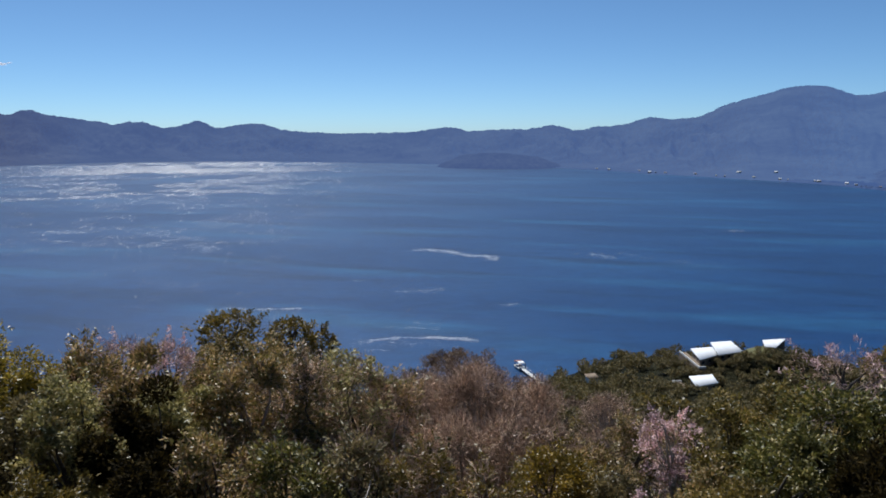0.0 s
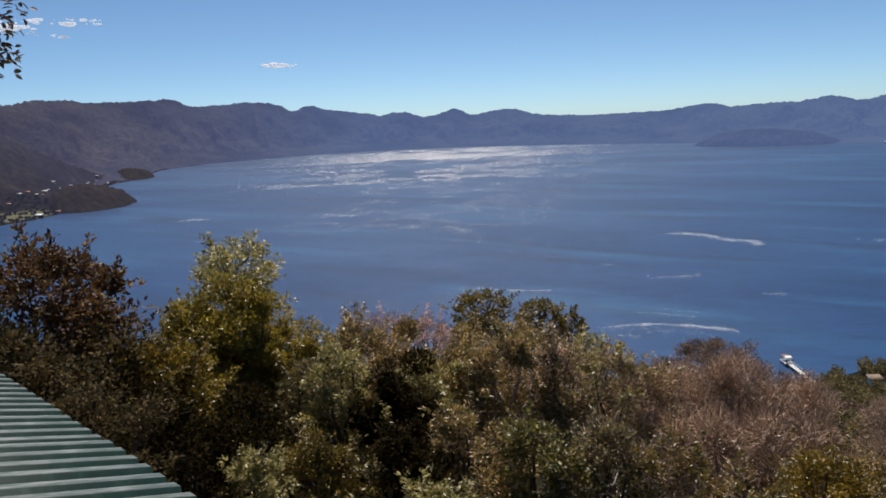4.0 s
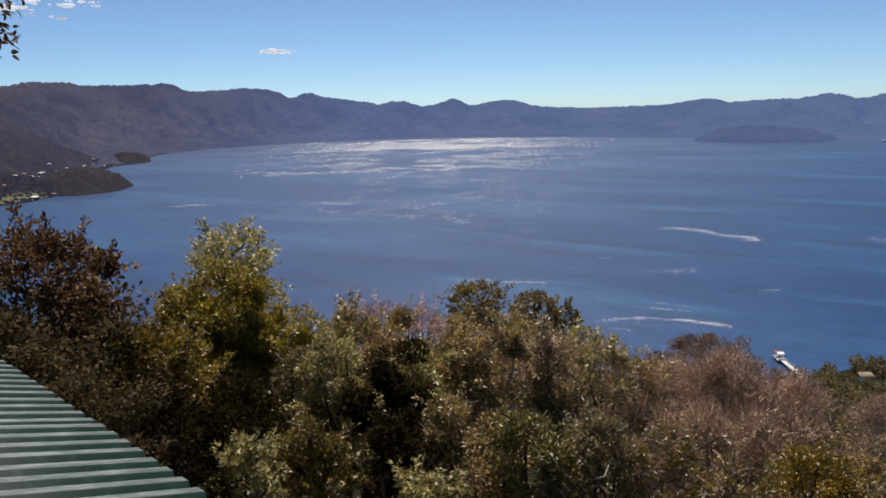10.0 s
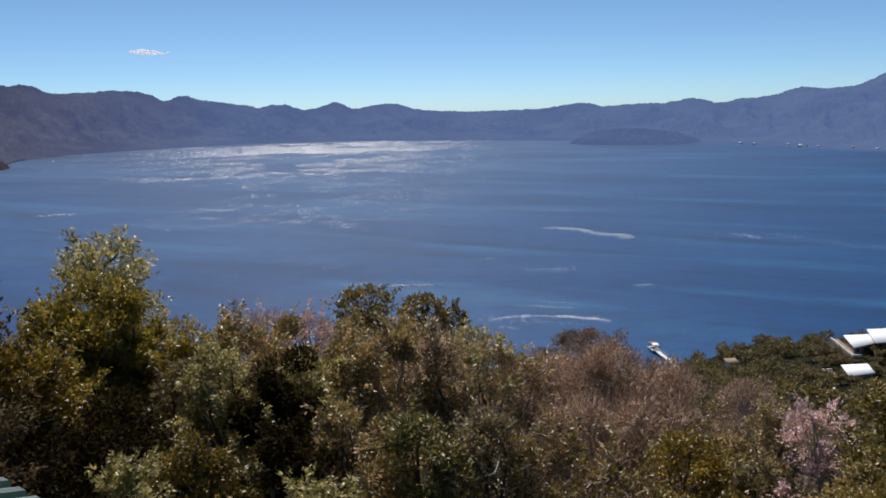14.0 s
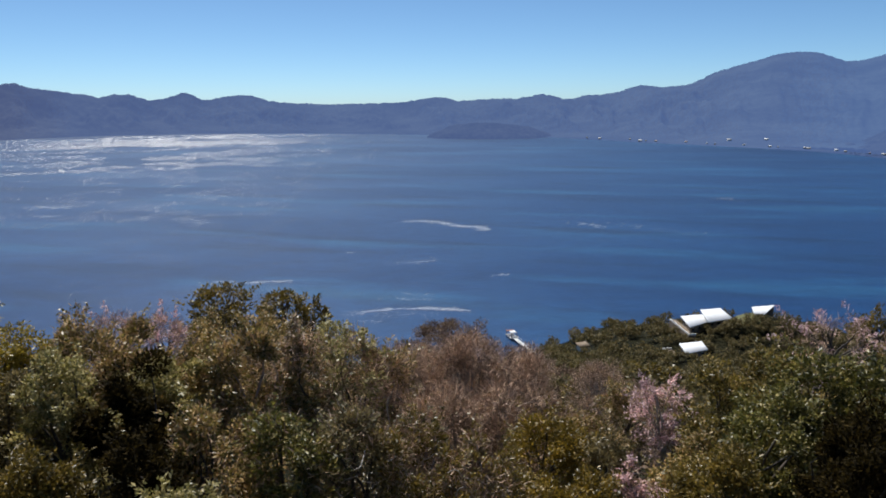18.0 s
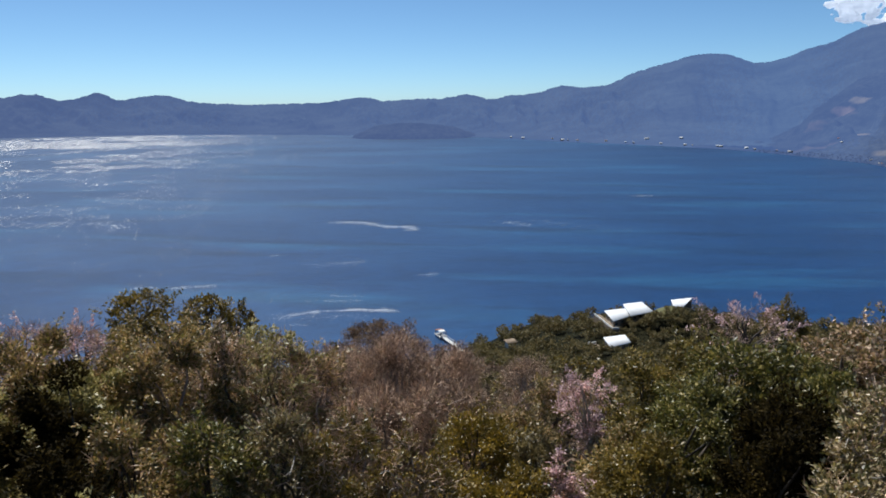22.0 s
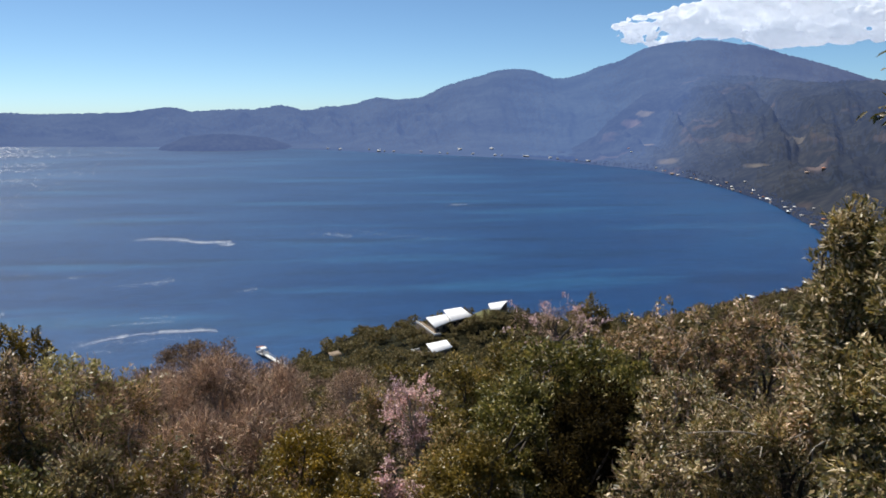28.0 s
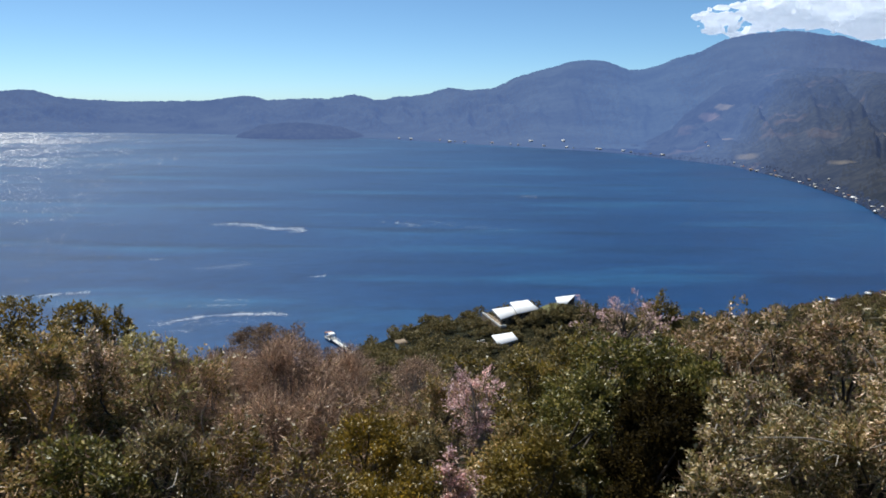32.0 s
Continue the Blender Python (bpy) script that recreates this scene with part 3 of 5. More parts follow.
for k, (a0, e0, wa, we) in enumerate(((-48.3, -5.0, 1.8, 0.24), (-43.0, -3.2, 0.7, 0.14))):
    clearing(WEST_BANDS, WEST_GRID, a0, e0, wa, we, (0.13, 0.125, 0.06), 20 + k)

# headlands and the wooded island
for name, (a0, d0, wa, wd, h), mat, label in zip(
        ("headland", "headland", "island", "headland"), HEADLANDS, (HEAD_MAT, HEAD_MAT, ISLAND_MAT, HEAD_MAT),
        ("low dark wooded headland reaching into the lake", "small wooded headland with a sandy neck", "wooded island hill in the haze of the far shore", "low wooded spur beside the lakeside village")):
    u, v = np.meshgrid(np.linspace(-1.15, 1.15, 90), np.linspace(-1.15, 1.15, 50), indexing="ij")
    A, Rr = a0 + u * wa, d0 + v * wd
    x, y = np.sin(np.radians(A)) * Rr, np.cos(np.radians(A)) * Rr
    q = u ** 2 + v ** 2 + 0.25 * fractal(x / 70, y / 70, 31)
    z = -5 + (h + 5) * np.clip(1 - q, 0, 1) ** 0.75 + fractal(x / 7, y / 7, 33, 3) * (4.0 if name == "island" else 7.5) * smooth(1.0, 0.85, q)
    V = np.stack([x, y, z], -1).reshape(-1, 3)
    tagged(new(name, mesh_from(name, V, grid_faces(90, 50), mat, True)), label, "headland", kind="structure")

# lake
az = np.arange(-90, 90.1, 2.0)
r = np.concatenate([np.linspace(200, 640, 12), np.geomspace(700, 4300, 20)])
lake = polar_sheet("water", az, r, np.zeros((len(az), len(r))), WATER)
tagged(lake, "deep blue wind-ruffled lake water", "lake", kind="structure")

# ---- trees ----
rng = np.random.default_rng(7)


def height_at(x, y):
    a = np.degrees(np.arctan2(x, y))
    return float(near_ground(np.array([a]), np.array([math.hypot(x, y)]))[0])


def tube(path, radii, sides=6):
    """A tapered limb along a path."""
    path, n = np.asarray(path, float), len(path)
    d = np.gradient(path, axis=0)
    d /= np.linalg.norm(d, axis=1)[:, None] + 1e-9
    ref = np.where(np.abs(d[:, 2:3]) > 0.9, [[1.0, 0, 0]], [[0, 0, 1.0]])
    u = np.cross(d, ref)
    u /= np.linalg.norm(u, axis=1)[:, None] + 1e-9
    w = np.cross(d, u)
    ang = np.linspace(0, 2 * np.pi, sides, endpoint=False)
    V = path[:, None, :] + np.asarray(radii)[:, None, None] * (np.cos(ang)[None, :, None] * u[:, None, :] + np.sin(ang)[None, :, None] * w[:, None, :])
    i = np.arange(n - 1)[:, None] * sides
    j = np.arange(sides)[None, :]
    k = (j + 1) % sides
    F = np.stack([i + j, i + k, i + sides + k, i + sides + j], -1).reshape(-1, 4)
    return V.reshape(-1, 3), F


def limb_mesh(name, a, b, r0, r1, sag, gen, mat, sides=6, steps=6):
    t = np.linspace(0, 1, steps)[:, None]
    a, b = np.asarray(a, float), np.asarray(b, float)
    L = np.linalg.norm(b - a)
    w1, w2 = gen.normal(0, 0.05 * L, (2, 3))
    wob = w1 * np.sin(np.pi * t) + w2 * np.sin(2 * np.pi * t)
    p = a * (1 - t) + b * t + wob + np.array([0, 0, 1.0]) * sag * L * np.sin(np.pi * t)
    V, F = tube(p, np.linspace(r0, r1, steps), sides)
    return mesh_from(name, V, F, mat, True)


def unit(v):
    return v / (np.linalg.norm(v, axis=-1, keepdims=True) + 1e-9)


def leaf_cloud(name, pos, direction, length, width, mat, gen, fold=0.25, face=None):
    """Leaves, each a folded pointed blade of its own."""
    n = len(pos)
    d = unit(direction)
    side = unit(np.cross(d, gen.normal(0, 1, (n, 3)) if face is None else unit(face) + gen.normal(0, 0.42, (n, 3))))
    nrm = np.cross(side, d)
    L = length * gen.uniform(0.6, 1.25, (n, 1))
    W = width * gen.uniform(0.7, 1.2, (n, 1)) * 0.5
    mid = pos + d * L * 0.45
    V = np.stack([pos, mid + side * W + nrm * W * fold, pos + d * L, mid - side * W + nrm * W * fold], 1).reshape(-1, 3)
    i = np.arange(n)[:, None] * 4
    F = np.concatenate([i + [0, 1, 2], i + [0, 2, 3]], 0)
    return mesh_from(name, V, F, mat)


def long_leaves(name, pos, direction, length, width, mat, gen):
    """Larger leaves seen close by: six-cornered blades with a folded midrib and a drooping tip."""
    n = len(pos)
    d = unit(direction)
    side = unit(np.cross(d, gen.normal(0, 1, (n, 3)) * 0.6 + [0, 0, 1.0]))
    nrm = np.cross(side, d)
    L = length * gen.uniform(0.55, 1.2, (n, 1))
    W = width * gen.uniform(0.75, 1.2, (n, 1)) * 0.5
    row = [pos, pos + d * L * 0.5 - nrm * L * 0.03, pos + d * L - nrm * L * 0.14]
    V = np.stack([row[0], pos + d * L * 0.3 + side * W * 0.9 + nrm * W * 0.3, pos + d * L * 0.68 + side * W * 0.75 + nrm * W * 0.1, row[2],
                  pos + d * L * 0.68 - side * W * 0.75 + nrm * W * 0.1, pos + d * L * 0.3 - side * W * 0.9 + nrm * W * 0.3, row[1]], 1).reshape(-1, 3)
    i = np.arange(n)[:, None] * 7
    F = np.concatenate([i + q for q in ([0, 1, 6], [1, 2, 6], [2, 3, 6], [3, 4, 6], [4, 5, 6], [5, 0, 6])], 0)
    return mesh_from(name, V, F, mat, True)


def clump_points(gen, n_clump, R, depth, top, ragged=0.35):
    """Centres of leafy clumps through an uneven crown; z falls from top by depth."""
    th = gen.uniform(0, 2 * np.pi, n_clump)
    s = gen.uniform(-1, 1, n_clump)
    rad = np.sqrt(1 - s ** 2) * (1 - ragged * gen.random(n_clump)) * gen.uniform(0.55, 1.0, n_clump) ** 0.5
    hgt = s * gen.uniform(0.8, 1.0, n_clump)
    low = np.where(hgt < 0, 0.75, 1.0)
    push = 1 + 0.22 * (gen.random(n_clump) < 0.2)
    return np.stack([push * rad * R * low * np.cos(th), push * rad * R * low * np.sin(th), top - depth / 2 + hgt * depth / 2 - 0.12 * R * gen.random(n_clump)], 1)


def tree(name, label, x, y, top_z, R, depth, style, leaf=0.14, wide=0.45, cover=4.9, seed=1, bark=None, n_clump=46, clump_r=0.25, twigs=0.0, group="", category="tree", limbs=8, ragged=0.5, sticks=0, shoots=30):
    """A tree or bush: trunk, limbs and a crown of many leaves in clumps, on the slope at x, y."""
    gen = np.random.default_rng(seed)
    bark = bark or BARK
    leaf *= 0.86
    base = height_at(x, y) - 0.25
    H = top_z - base
    root = new(name)
    root.location = (x, y, base)
    tagged(root, label, category, group)
    C = clump_points(gen, n_clump, R, depth, H - 0.1 * R, ragged)
    fork = np.array([gen.normal(0, 0.1), gen.normal(0, 0.1), max(0.25 * H, H - depth * 0.85)])
    r0 = 0.03 + 0.011 * H
    part("trunk", limb_mesh("trunk", (0, 0, 0), fork, r0, r0 * 0.75, 0, gen, bark, 8), bark, root)
    order = np.argsort(-C[:, 2])[: n_clump * 2 // 3]
    for k in gen.choice(order, min(limbs, len(order)), replace=False):
        part("limb", limb_mesh("limb", fork, C[k], r0 * 0.42, 0.010, 0.06, gen, bark, 5), bark, root)
    for k in gen.choice(n_clump, sticks, replace=False):
        out = unit(np.array([C[k][0] / R - 1.3 * x / math.hypot(x, y), C[k][1] / R - 1.3 * y / math.hypot(x, y), 0.3]))
        side = gen.normal(0, 0.7, 3)
        part("dead_branch", limb_mesh("dead_branch", C[k] * [0.8, 0.8, 1], C[k] + (out + side) * gen.uniform(0.35, 0.85) * min(R, 1.2), 0.016, 0.006, 0.02, gen, PALE_BARK, 5), PALE_BARK, root, "pale dead branch")
    cr = clump_r * R * gen.uniform(0.7, 1.35, n_clump)
    area = 2 * R * depth * 0.8
    n = int(cover * area / (0.5 * leaf * leaf * wide))
    if n:
        k = gen.integers(0, n_clump, n)
        q = unit(gen.normal(0, 1, (n, 3)))
        off = q * (gen.random((n, 1)) ** 0.34) * cr[k][:, None] * np.array([1, 1, 0.75])
        pos = C[k] + off
        axis = pos - np.array([0, 0, H - depth * 0.6])
        d = 0.6 * q + 0.5 * unit(axis) + gen.normal(0, 0.5, (n, 3)) + np.array([0, 0, -0.15])
        part("crown", leaf_cloud("crown", pos, d, leaf, leaf * wide, LEAF[style], gen, face=q + [0, 0, 0.55]), None, root)["kind"] = "stuff"
        if shoots:
            top = np.argsort(-(C[:, 2] + 0.35 * np.hypot(C[:, 0], C[:, 1])))[: n_clump * 3 // 4]
            ks = gen.choice(top, shoots)
            way = unit(unit(C[ks] - [0, 0, H - depth * 0.6]) + gen.normal(0, 0.45, (shoots, 3)) + [0, 0, 0.35])
            far_end = gen.uniform(0.25, 0.6, (shoots, 1)) * min(R, 1.5)
            per = 34
            f = gen.random((shoots, per, 1))
            sp = (C[ks] + way * cr[ks][:, None] * 0.6)[:, None, :] + way[:, None, :] * far_end[:, None, :] * f + gen.normal(0, 0.05, (shoots, per, 3)) + np.array([0, 0, -0.25]) * f * f * far_end[:, None, :]
            sd = way[:, None, :] * 0.6 + gen.normal(0, 0.6, (shoots, per, 3))
            part("leafy_shoot", leaf_cloud("leafy_shoot", sp.reshape(-1, 3), sd.reshape(-1, 3), leaf, leaf * wide, LEAF[style], gen, face=np.tile([0, 0, 1.0], (shoots * per, 1))), None, root)["kind"] = "stuff"
    if twigs:
        m = int(twigs * area * 640)
        k = gen.integers(0, n_clump, m)
        q = unit(gen.normal(0, 1, (m, 3)))
        pos = C[k] + q * gen.random((m, 1)) ** 0.5 * cr[k][:, None] * 1.3
        d = 0.9 * q + 0.5 * unit(pos - fork) + 0.5 * gen.normal(0, 1, (m, 3)) + np.array([0, 0, 0.12])
        part("bare_twig", leaf_cloud("bare_twig", pos - 0.1 * unit(d), d, 0.27, 0.019, LEAF["twig"], gen, 0.6), None, root, "dry grey-brown bare twigs")["kind"] = "stuff"
    return root


LABELS = {
    "brown": "spreading tree with large reddish-brown leaves on the slope", "yellow": "bushy tree with yellow-green leaves on the slope",
    "pale": "tree with pale silvery-green leaves standing over its neighbours", "olive": "vine-covered olive-green tree with dry ochre leaves",
    "oak": "round-crowned dark olive tree standing above the thicket", "bare": "leafless tree with a dense dome of dry brown twigs",
    "dark": "dense dark-green glossy-leaved tree or near-black shade foliage on the slope", "tan": "dry tree with sparse tan and pinkish leaves",
    "pink": "bare-branched tree with pale pink blossoms", "bush": "leafy light-green bush at the foot of the trees", "grey": "rounded grey-green bush among dry trees"}


def put(style, az, r, el, R, depth, seed, key=None, **kw):
    x, y = polar(az, r)
    key = key or style
    if key == "bare":
        kw.setdefault("bark", DRY_BARK)
        kw.setdefault("shoots", 0)
        kw["limbs"] = kw.get("limbs", 8) + 16
    name = {"bush": "bush", "grey": "bush"}.get(key, {"pink": "blossom_tree", "bare": "bare_tree"}.get(key, "tree"))
    return tree(name, LABELS[key], x, y, EYE + r * math.tan(radians(el)), R, depth, style, seed=seed, category="bush" if name == "bush" else "tree", **kw)


# thicket below the terrace: style, azimuth, distance, elevation of the top, crown radius, crown depth
put("brown", -48.6, 19, -5.9, 2.1, 3.8, 11, leaf=0.19, wide=0.5, n_clump=110, clump_r=0.19, cover=6.5, ragged=0.3)
put("umber", -44.5, 17, -12.0, 1.6, 3.6, 12, key="olive", leaf=0.16, wide=0.5, n_clump=90, cover=3.6, ragged=0.45)
put("umber", -51.5, 15, -11.5, 1.9, 3.4, 13, key="olive", leaf=0.15, wide=0.5)
put("umber", -46.8, 12, -17.0, 1.6, 2.6, 14, key="olive", leaf=0.11)
put("pale", -34.8, 26, -7.6, 1.65, 2.2, 15, shoots=18, leaf=0.24, wide=0.33, n_clump=70, clump_r=0.19, cover=3.4, ragged=0.25)
put("yellow", -36.4, 21, -10.0, 1.7, 4.4, 16, leaf=0.14, n_clump=90, cover=5.0, ragged=0.2)
put("yellow", -31.6, 20, -13.6, 1.4, 3.4, 17, leaf=0.14, cover=5.0)
put("yellow", -38.9, 19, -14.6, 1.35, 3.4, 18, leaf=0.14, cover=5.0)
put("yellow", -33.2, 20.5, -11.2, 1.35, 4.0, 101, leaf=0.13, cover=5.0)
put("yellow", -38.0, 20.5, -11.6, 1.2, 4.0, 102, leaf=0.13, cover=5.0)
put("yellow", -36.0, 20, -13.0, 1.4, 4.0, 103, leaf=0.13, cover=5.0)
# near-black crowns stand for the shade under the yellow trees
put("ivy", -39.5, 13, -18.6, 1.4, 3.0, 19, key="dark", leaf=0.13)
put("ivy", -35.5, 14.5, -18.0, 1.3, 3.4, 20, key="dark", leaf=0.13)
put("yellow", -29.2, 20, -15.6, 1.3, 3.8, 21, leaf=0.13, sticks=2)
put("olive", -25.6, 20, -14.2, 1.45, 4.0, 22, leaf=0.14, twigs=0.6)
put("olive", -22.6, 21, -14.8, 1.2, 3.6, 23, leaf=0.13, twigs=0.5)
put("pink", -20.6, 27, -14.5, 1.1, 2.2, 24, shoots=6, leaf=0.11, wide=0.7, cover=0.8, twigs=1.0, limbs=10)
put("pink", -24.0, 27, -14.0, 1.2, 2.2, 25, shoots=6, leaf=0.11, wide=0.7, cover=0.45, twigs=1.2, limbs=10)
put("oak", -16.3, 34, -12.7, 1.55, 2.1, 26, shoots=8, leaf=0.2, wide=0.5, n_clump=110, clump_r=0.2, ragged=0.1, limbs=9)
put("olive", -17.5, 29, -15.0, 1.5, 3.2, 95, leaf=0.16)
put("olive", -13.4, 29, -15.2, 1.4, 3.2, 96, leaf=0.16)
put("oak", -11.9, 35, -13.55, 1.2, 1.9, 27, shoots=8, leaf=0.2, wide=0.5, n_clump=80, clump_r=0.22, ragged=0.15, limbs=9)
put("oak", -9.7, 35.5, -14.6, 0.9, 1.8, 97, shoots=8, leaf=0.2, wide=0.5, n_clump=60, clump_r=0.24, ragged=0.2, limbs=7)
put("olive", -18.4, 19, -16.8, 1.3, 3.6, 28, leaf=0.14, twigs=0.5, sticks=2)
put("olive", -14.6, 18, -16.0, 1.35, 3.8, 29, leaf=0.14, twigs=0.6, sticks=6, bark=DRY_BARK, limbs=12)
put("tan", -10.6, 18.5, -16.3, 1.2, 3.8, 30, key="tan", leaf=0.14, cover=3.0, twigs=0.5)
put("pale", -6.8, 19, -16.6, 1.2, 3.6, 31, key="olive", leaf=0.14, cover=1.7, twigs=0.8)
put("olive", -4.2, 20, -17.6, 1.2, 3.6, 32, leaf=0.13, cover=2.0, twigs=1.2, sticks=4, bark=DRY_BARK)
put("tan", -1.4, 24, -17.8, 1.5, 3.4, 33, key="bare", leaf=0.12, cover=0.55, twigs=2.6, limbs=14)
put("tan", 2.6, 25, -17.3, 1.7, 3.6, 34, key="bare", leaf=0.11, cover=0.35, twigs=2.8, limbs=16)
put("tan", 6.4, 24, -18.2, 1.6, 3.4, 35, key="bare", leaf=0.11, cover=0.35, twigs=2.8, limbs=16)
put("tan", 1.0, 18, -20.8, 1.5, 3.2, 36, key="bare", leaf=0.10, cover=0.6, twigs=2.4, limbs=14)
put("tan", 5.5, 18, -21.0, 1.4, 3.0, 37, key="bare", leaf=0.10, cover=0.5, twigs=2.4, limbs=14)
put("tan", 9.6, 23, -20.6, 1.3, 2.8, 38, key="bare", leaf=0.10, cover=0.4, twigs=2.6, limbs=12)
put("drywood", 1.4, 62, -15.8, 3.9, 6.5, 39, key="bare", leaf=0.24, cover=4.2, twigs=0.15, limbs=6, n_clump=150, clump_r=0.15, ragged=0.06, shoots=0)
put("drywood", 13.0, 42, -19.2, 2.2, 3.4, 40, key="bare", leaf=0.2, cover=1.0, twigs=1.2, limbs=10)
put("ochre", 8.9, 15, -23.2, 1.2, 1.9, 41, key="yellow", leaf=0.10, n_clump=40)
put("ochre", 11.2, 13, -26.4, 0.9, 1.5, 42, key="yellow", leaf=0.10, n_clump=36)
put("grey", 13.6, 15, -24.4, 0.62, 1.7, 43, leaf=0.10)
put("pink", 17.4, 22, -20.0, 0.95, 2.6, 44, shoots=80, leaf=0.12, wide=0.42, cover=0.16, twigs=0.5, limbs=16, n_clump=46, clump_r=0.2, bark=PALE_BARK)
put("pink", 16.2, 14, -26.0, 0.4, 1.0, 45, shoots=30, leaf=0.08, wide=0.75, cover=0.25, twigs=1.0, limbs=8, n_clump=20)
put("moss", 21.9, 19, -17.9, 1.15, 3.6, 46, leaf=0.13, key="yellow")
put("olive", 19.6, 15, -23.0, 1.05, 2.6, 47, leaf=0.12, sticks=2)
put("moss", 24.8, 20, -17.0, 1.1, 3.4, 48, leaf=0.13, key="yellow")
put("dark", 29.0, 17.5, -16.2, 1.55, 4.4, 49, leaf=0.14, n_clump=70, cover=4.2)
put("dark", 32.6, 17.5, -16.9, 1.1, 3.0, 50, leaf=0.14)
# near-black crowns fill the hollow beside the big tree as painted shade
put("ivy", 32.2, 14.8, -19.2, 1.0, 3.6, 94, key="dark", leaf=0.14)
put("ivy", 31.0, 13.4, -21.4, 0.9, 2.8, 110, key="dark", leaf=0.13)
put("dark", 26.0, 15, -19.6, 1.0, 3.0, 51, leaf=0.12)
put("pink", 29.2, 28, -13.9, 1.6, 2.4, 52, shoots=40, leaf=0.15, wide=0.36, cover=0.14, twigs=0.6, limbs=16, n_clump=60, clump_r=0.17)
put("oak", 31.6, 33, -13.7, 1.0, 2.0, 112, leaf=0.17, shoots=8)
put("tan", 35.8, 19, -14.2, 1.2, 3.8, 53, leaf=0.135, wide=0.55, cover=3.0, n_clump=60, clump_r=0.18, twigs=0.35, limbs=12, sticks=4)
put("tan", 39.6, 18, -13.1, 1.45, 4.2, 54, leaf=0.135, wide=0.55, cover=3.0, n_clump=60, clump_r=0.18, twigs=0.35, limbs=14, sticks=8)
put("tan", 43.8, 18, -13.0, 1.35, 4.0, 55, leaf=0.135, wide=0.55, cover=3.0, n_clump=60, clump_r=0.18, twigs=0.35, limbs=14, sticks=8)
put("drygreen", 38.0, 14, -18.5, 1.0, 2.8, 56, key="olive", leaf=0.13, cover=2.4, twigs=0.4, limbs=12, bark=PALE_BARK, sticks=9)
put("drygreen", 42.5, 13, -19.5, 1.15, 2.6, 57, key="olive", leaf=0.12, wide=0.33, cover=3.6, twigs=0.3, sticks=8)
put("drygreen", 47.2, 13, -18.0, 1.1, 2.8, 58, key="olive", leaf=0.12, wide=0.33, cover=3.6, twigs=0.3, sticks=8)
put("drygreen", 53.0, 12.0, -4.0, 1.35, 5.2, 59, key="olive", leaf=0.15, wide=0.33, n_clump=90, cover=4.0, clump_r=0.2, ragged=0.4, limbs=5)
put("drygreen", 50.8, 12.5, -6.5, 0.95, 4.6, 60, key="olive", leaf=0.145, wide=0.33, n_clump=80, cover=4.0, clump_r=0.22, ragged=0.45, limbs=5)
put("drygreen", 49.0, 12.5, -6.3, 0.7, 3.2, 115, key="olive", leaf=0.145, wide=0.33, n_clump=60, cover=4.2, ragged=0.4, limbs=6)
put("tan", 49.0, 12.5, -13.0, 0.8, 2.6, 104, key="olive", leaf=0.135, wide=0.33, n_clump=56, cover=3.4, sticks=9)
put("drygreen", 51.6, 11.0, -15.5, 0.9, 2.6, 105, key="olive", leaf=0.135, wide=0.33, n_clump=56, cover=3.6, sticks=9)
put("drygreen", 54.5, 10.5, -14.0, 1.3, 3.0, 61, key="olive", leaf=0.14)
# near-black crowns added for the deep shade inside the thicket
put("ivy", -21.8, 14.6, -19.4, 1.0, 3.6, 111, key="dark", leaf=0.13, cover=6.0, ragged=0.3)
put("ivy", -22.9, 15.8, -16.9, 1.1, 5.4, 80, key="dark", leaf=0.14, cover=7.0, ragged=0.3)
put("pale", -27.7, 16.5, -16.2, 1.05, 3.4, 116, key="olive", leaf=0.12, cover=3.6, sticks=3)
put("grey", -30.4, 17.5, -17.0, 1.1, 3.4, 81, key="olive", leaf=0.12, sticks=3)
put("pale", -20.6, 18, -16.6, 1.1, 3.6, 82, key="olive", leaf=0.13, sticks=1)
put("olive", -12.6, 22, -16.2, 1.5, 3.8, 83, leaf=0.14, sticks=2)
put("pale", -8.4, 23, -16.3, 1.3, 3.8, 84, key="olive", leaf=0.15)
put("ochre", -41.4, 16.5, -14.2, 1.4, 3.6, 85, key="yellow", leaf=0.13)
put("moss", 26.8, 19, -17.4, 1.2, 3.6, 86, leaf=0.13, key="yellow")
put("dark", 35.0, 16, -18.0, 1.1, 3.6, 87, leaf=0.13)
put("olive", 12.2, 19, -22.5, 1.0, 2.8, 88, leaf=0.11, twigs=0.8)
put("olive", 15.0, 26, -20.6, 1.2, 3.0, 89, leaf=0.13, twigs=0.8)
put("drywood", -1.8, 45, -17.4, 2.4, 4.0, 90, key="bare", leaf=0.2, cover=1.6, twigs=0.9, limbs=9)
put("drywood", 6.0, 45, -17.5, 2.2, 4.0, 93, key="bare", leaf=0.2, cover=1.6, twigs=0.9, limbs=9)
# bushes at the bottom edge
# near-black bush fills a gap with shade put into its leaves
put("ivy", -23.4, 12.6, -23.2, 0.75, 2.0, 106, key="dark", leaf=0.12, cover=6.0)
put("pale", -34.4, 12.0, -23.2, 0.62, 1.3, 62, key="bush", leaf=0.11, n_clump=30)
put("pale", -20.6, 11.2, -26.6, 0.6, 1.0, 63, key="bush", leaf=0.12, n_clump=34, shoots=14)
put("oak", -30.2, 13.0, -22.4, 0.9, 2.2, 64, key="olive", leaf=0.11)
put("olive", -17.5, 13.5, -21.5, 1.1, 2.6, 65, leaf=0.12, twigs=0.4)
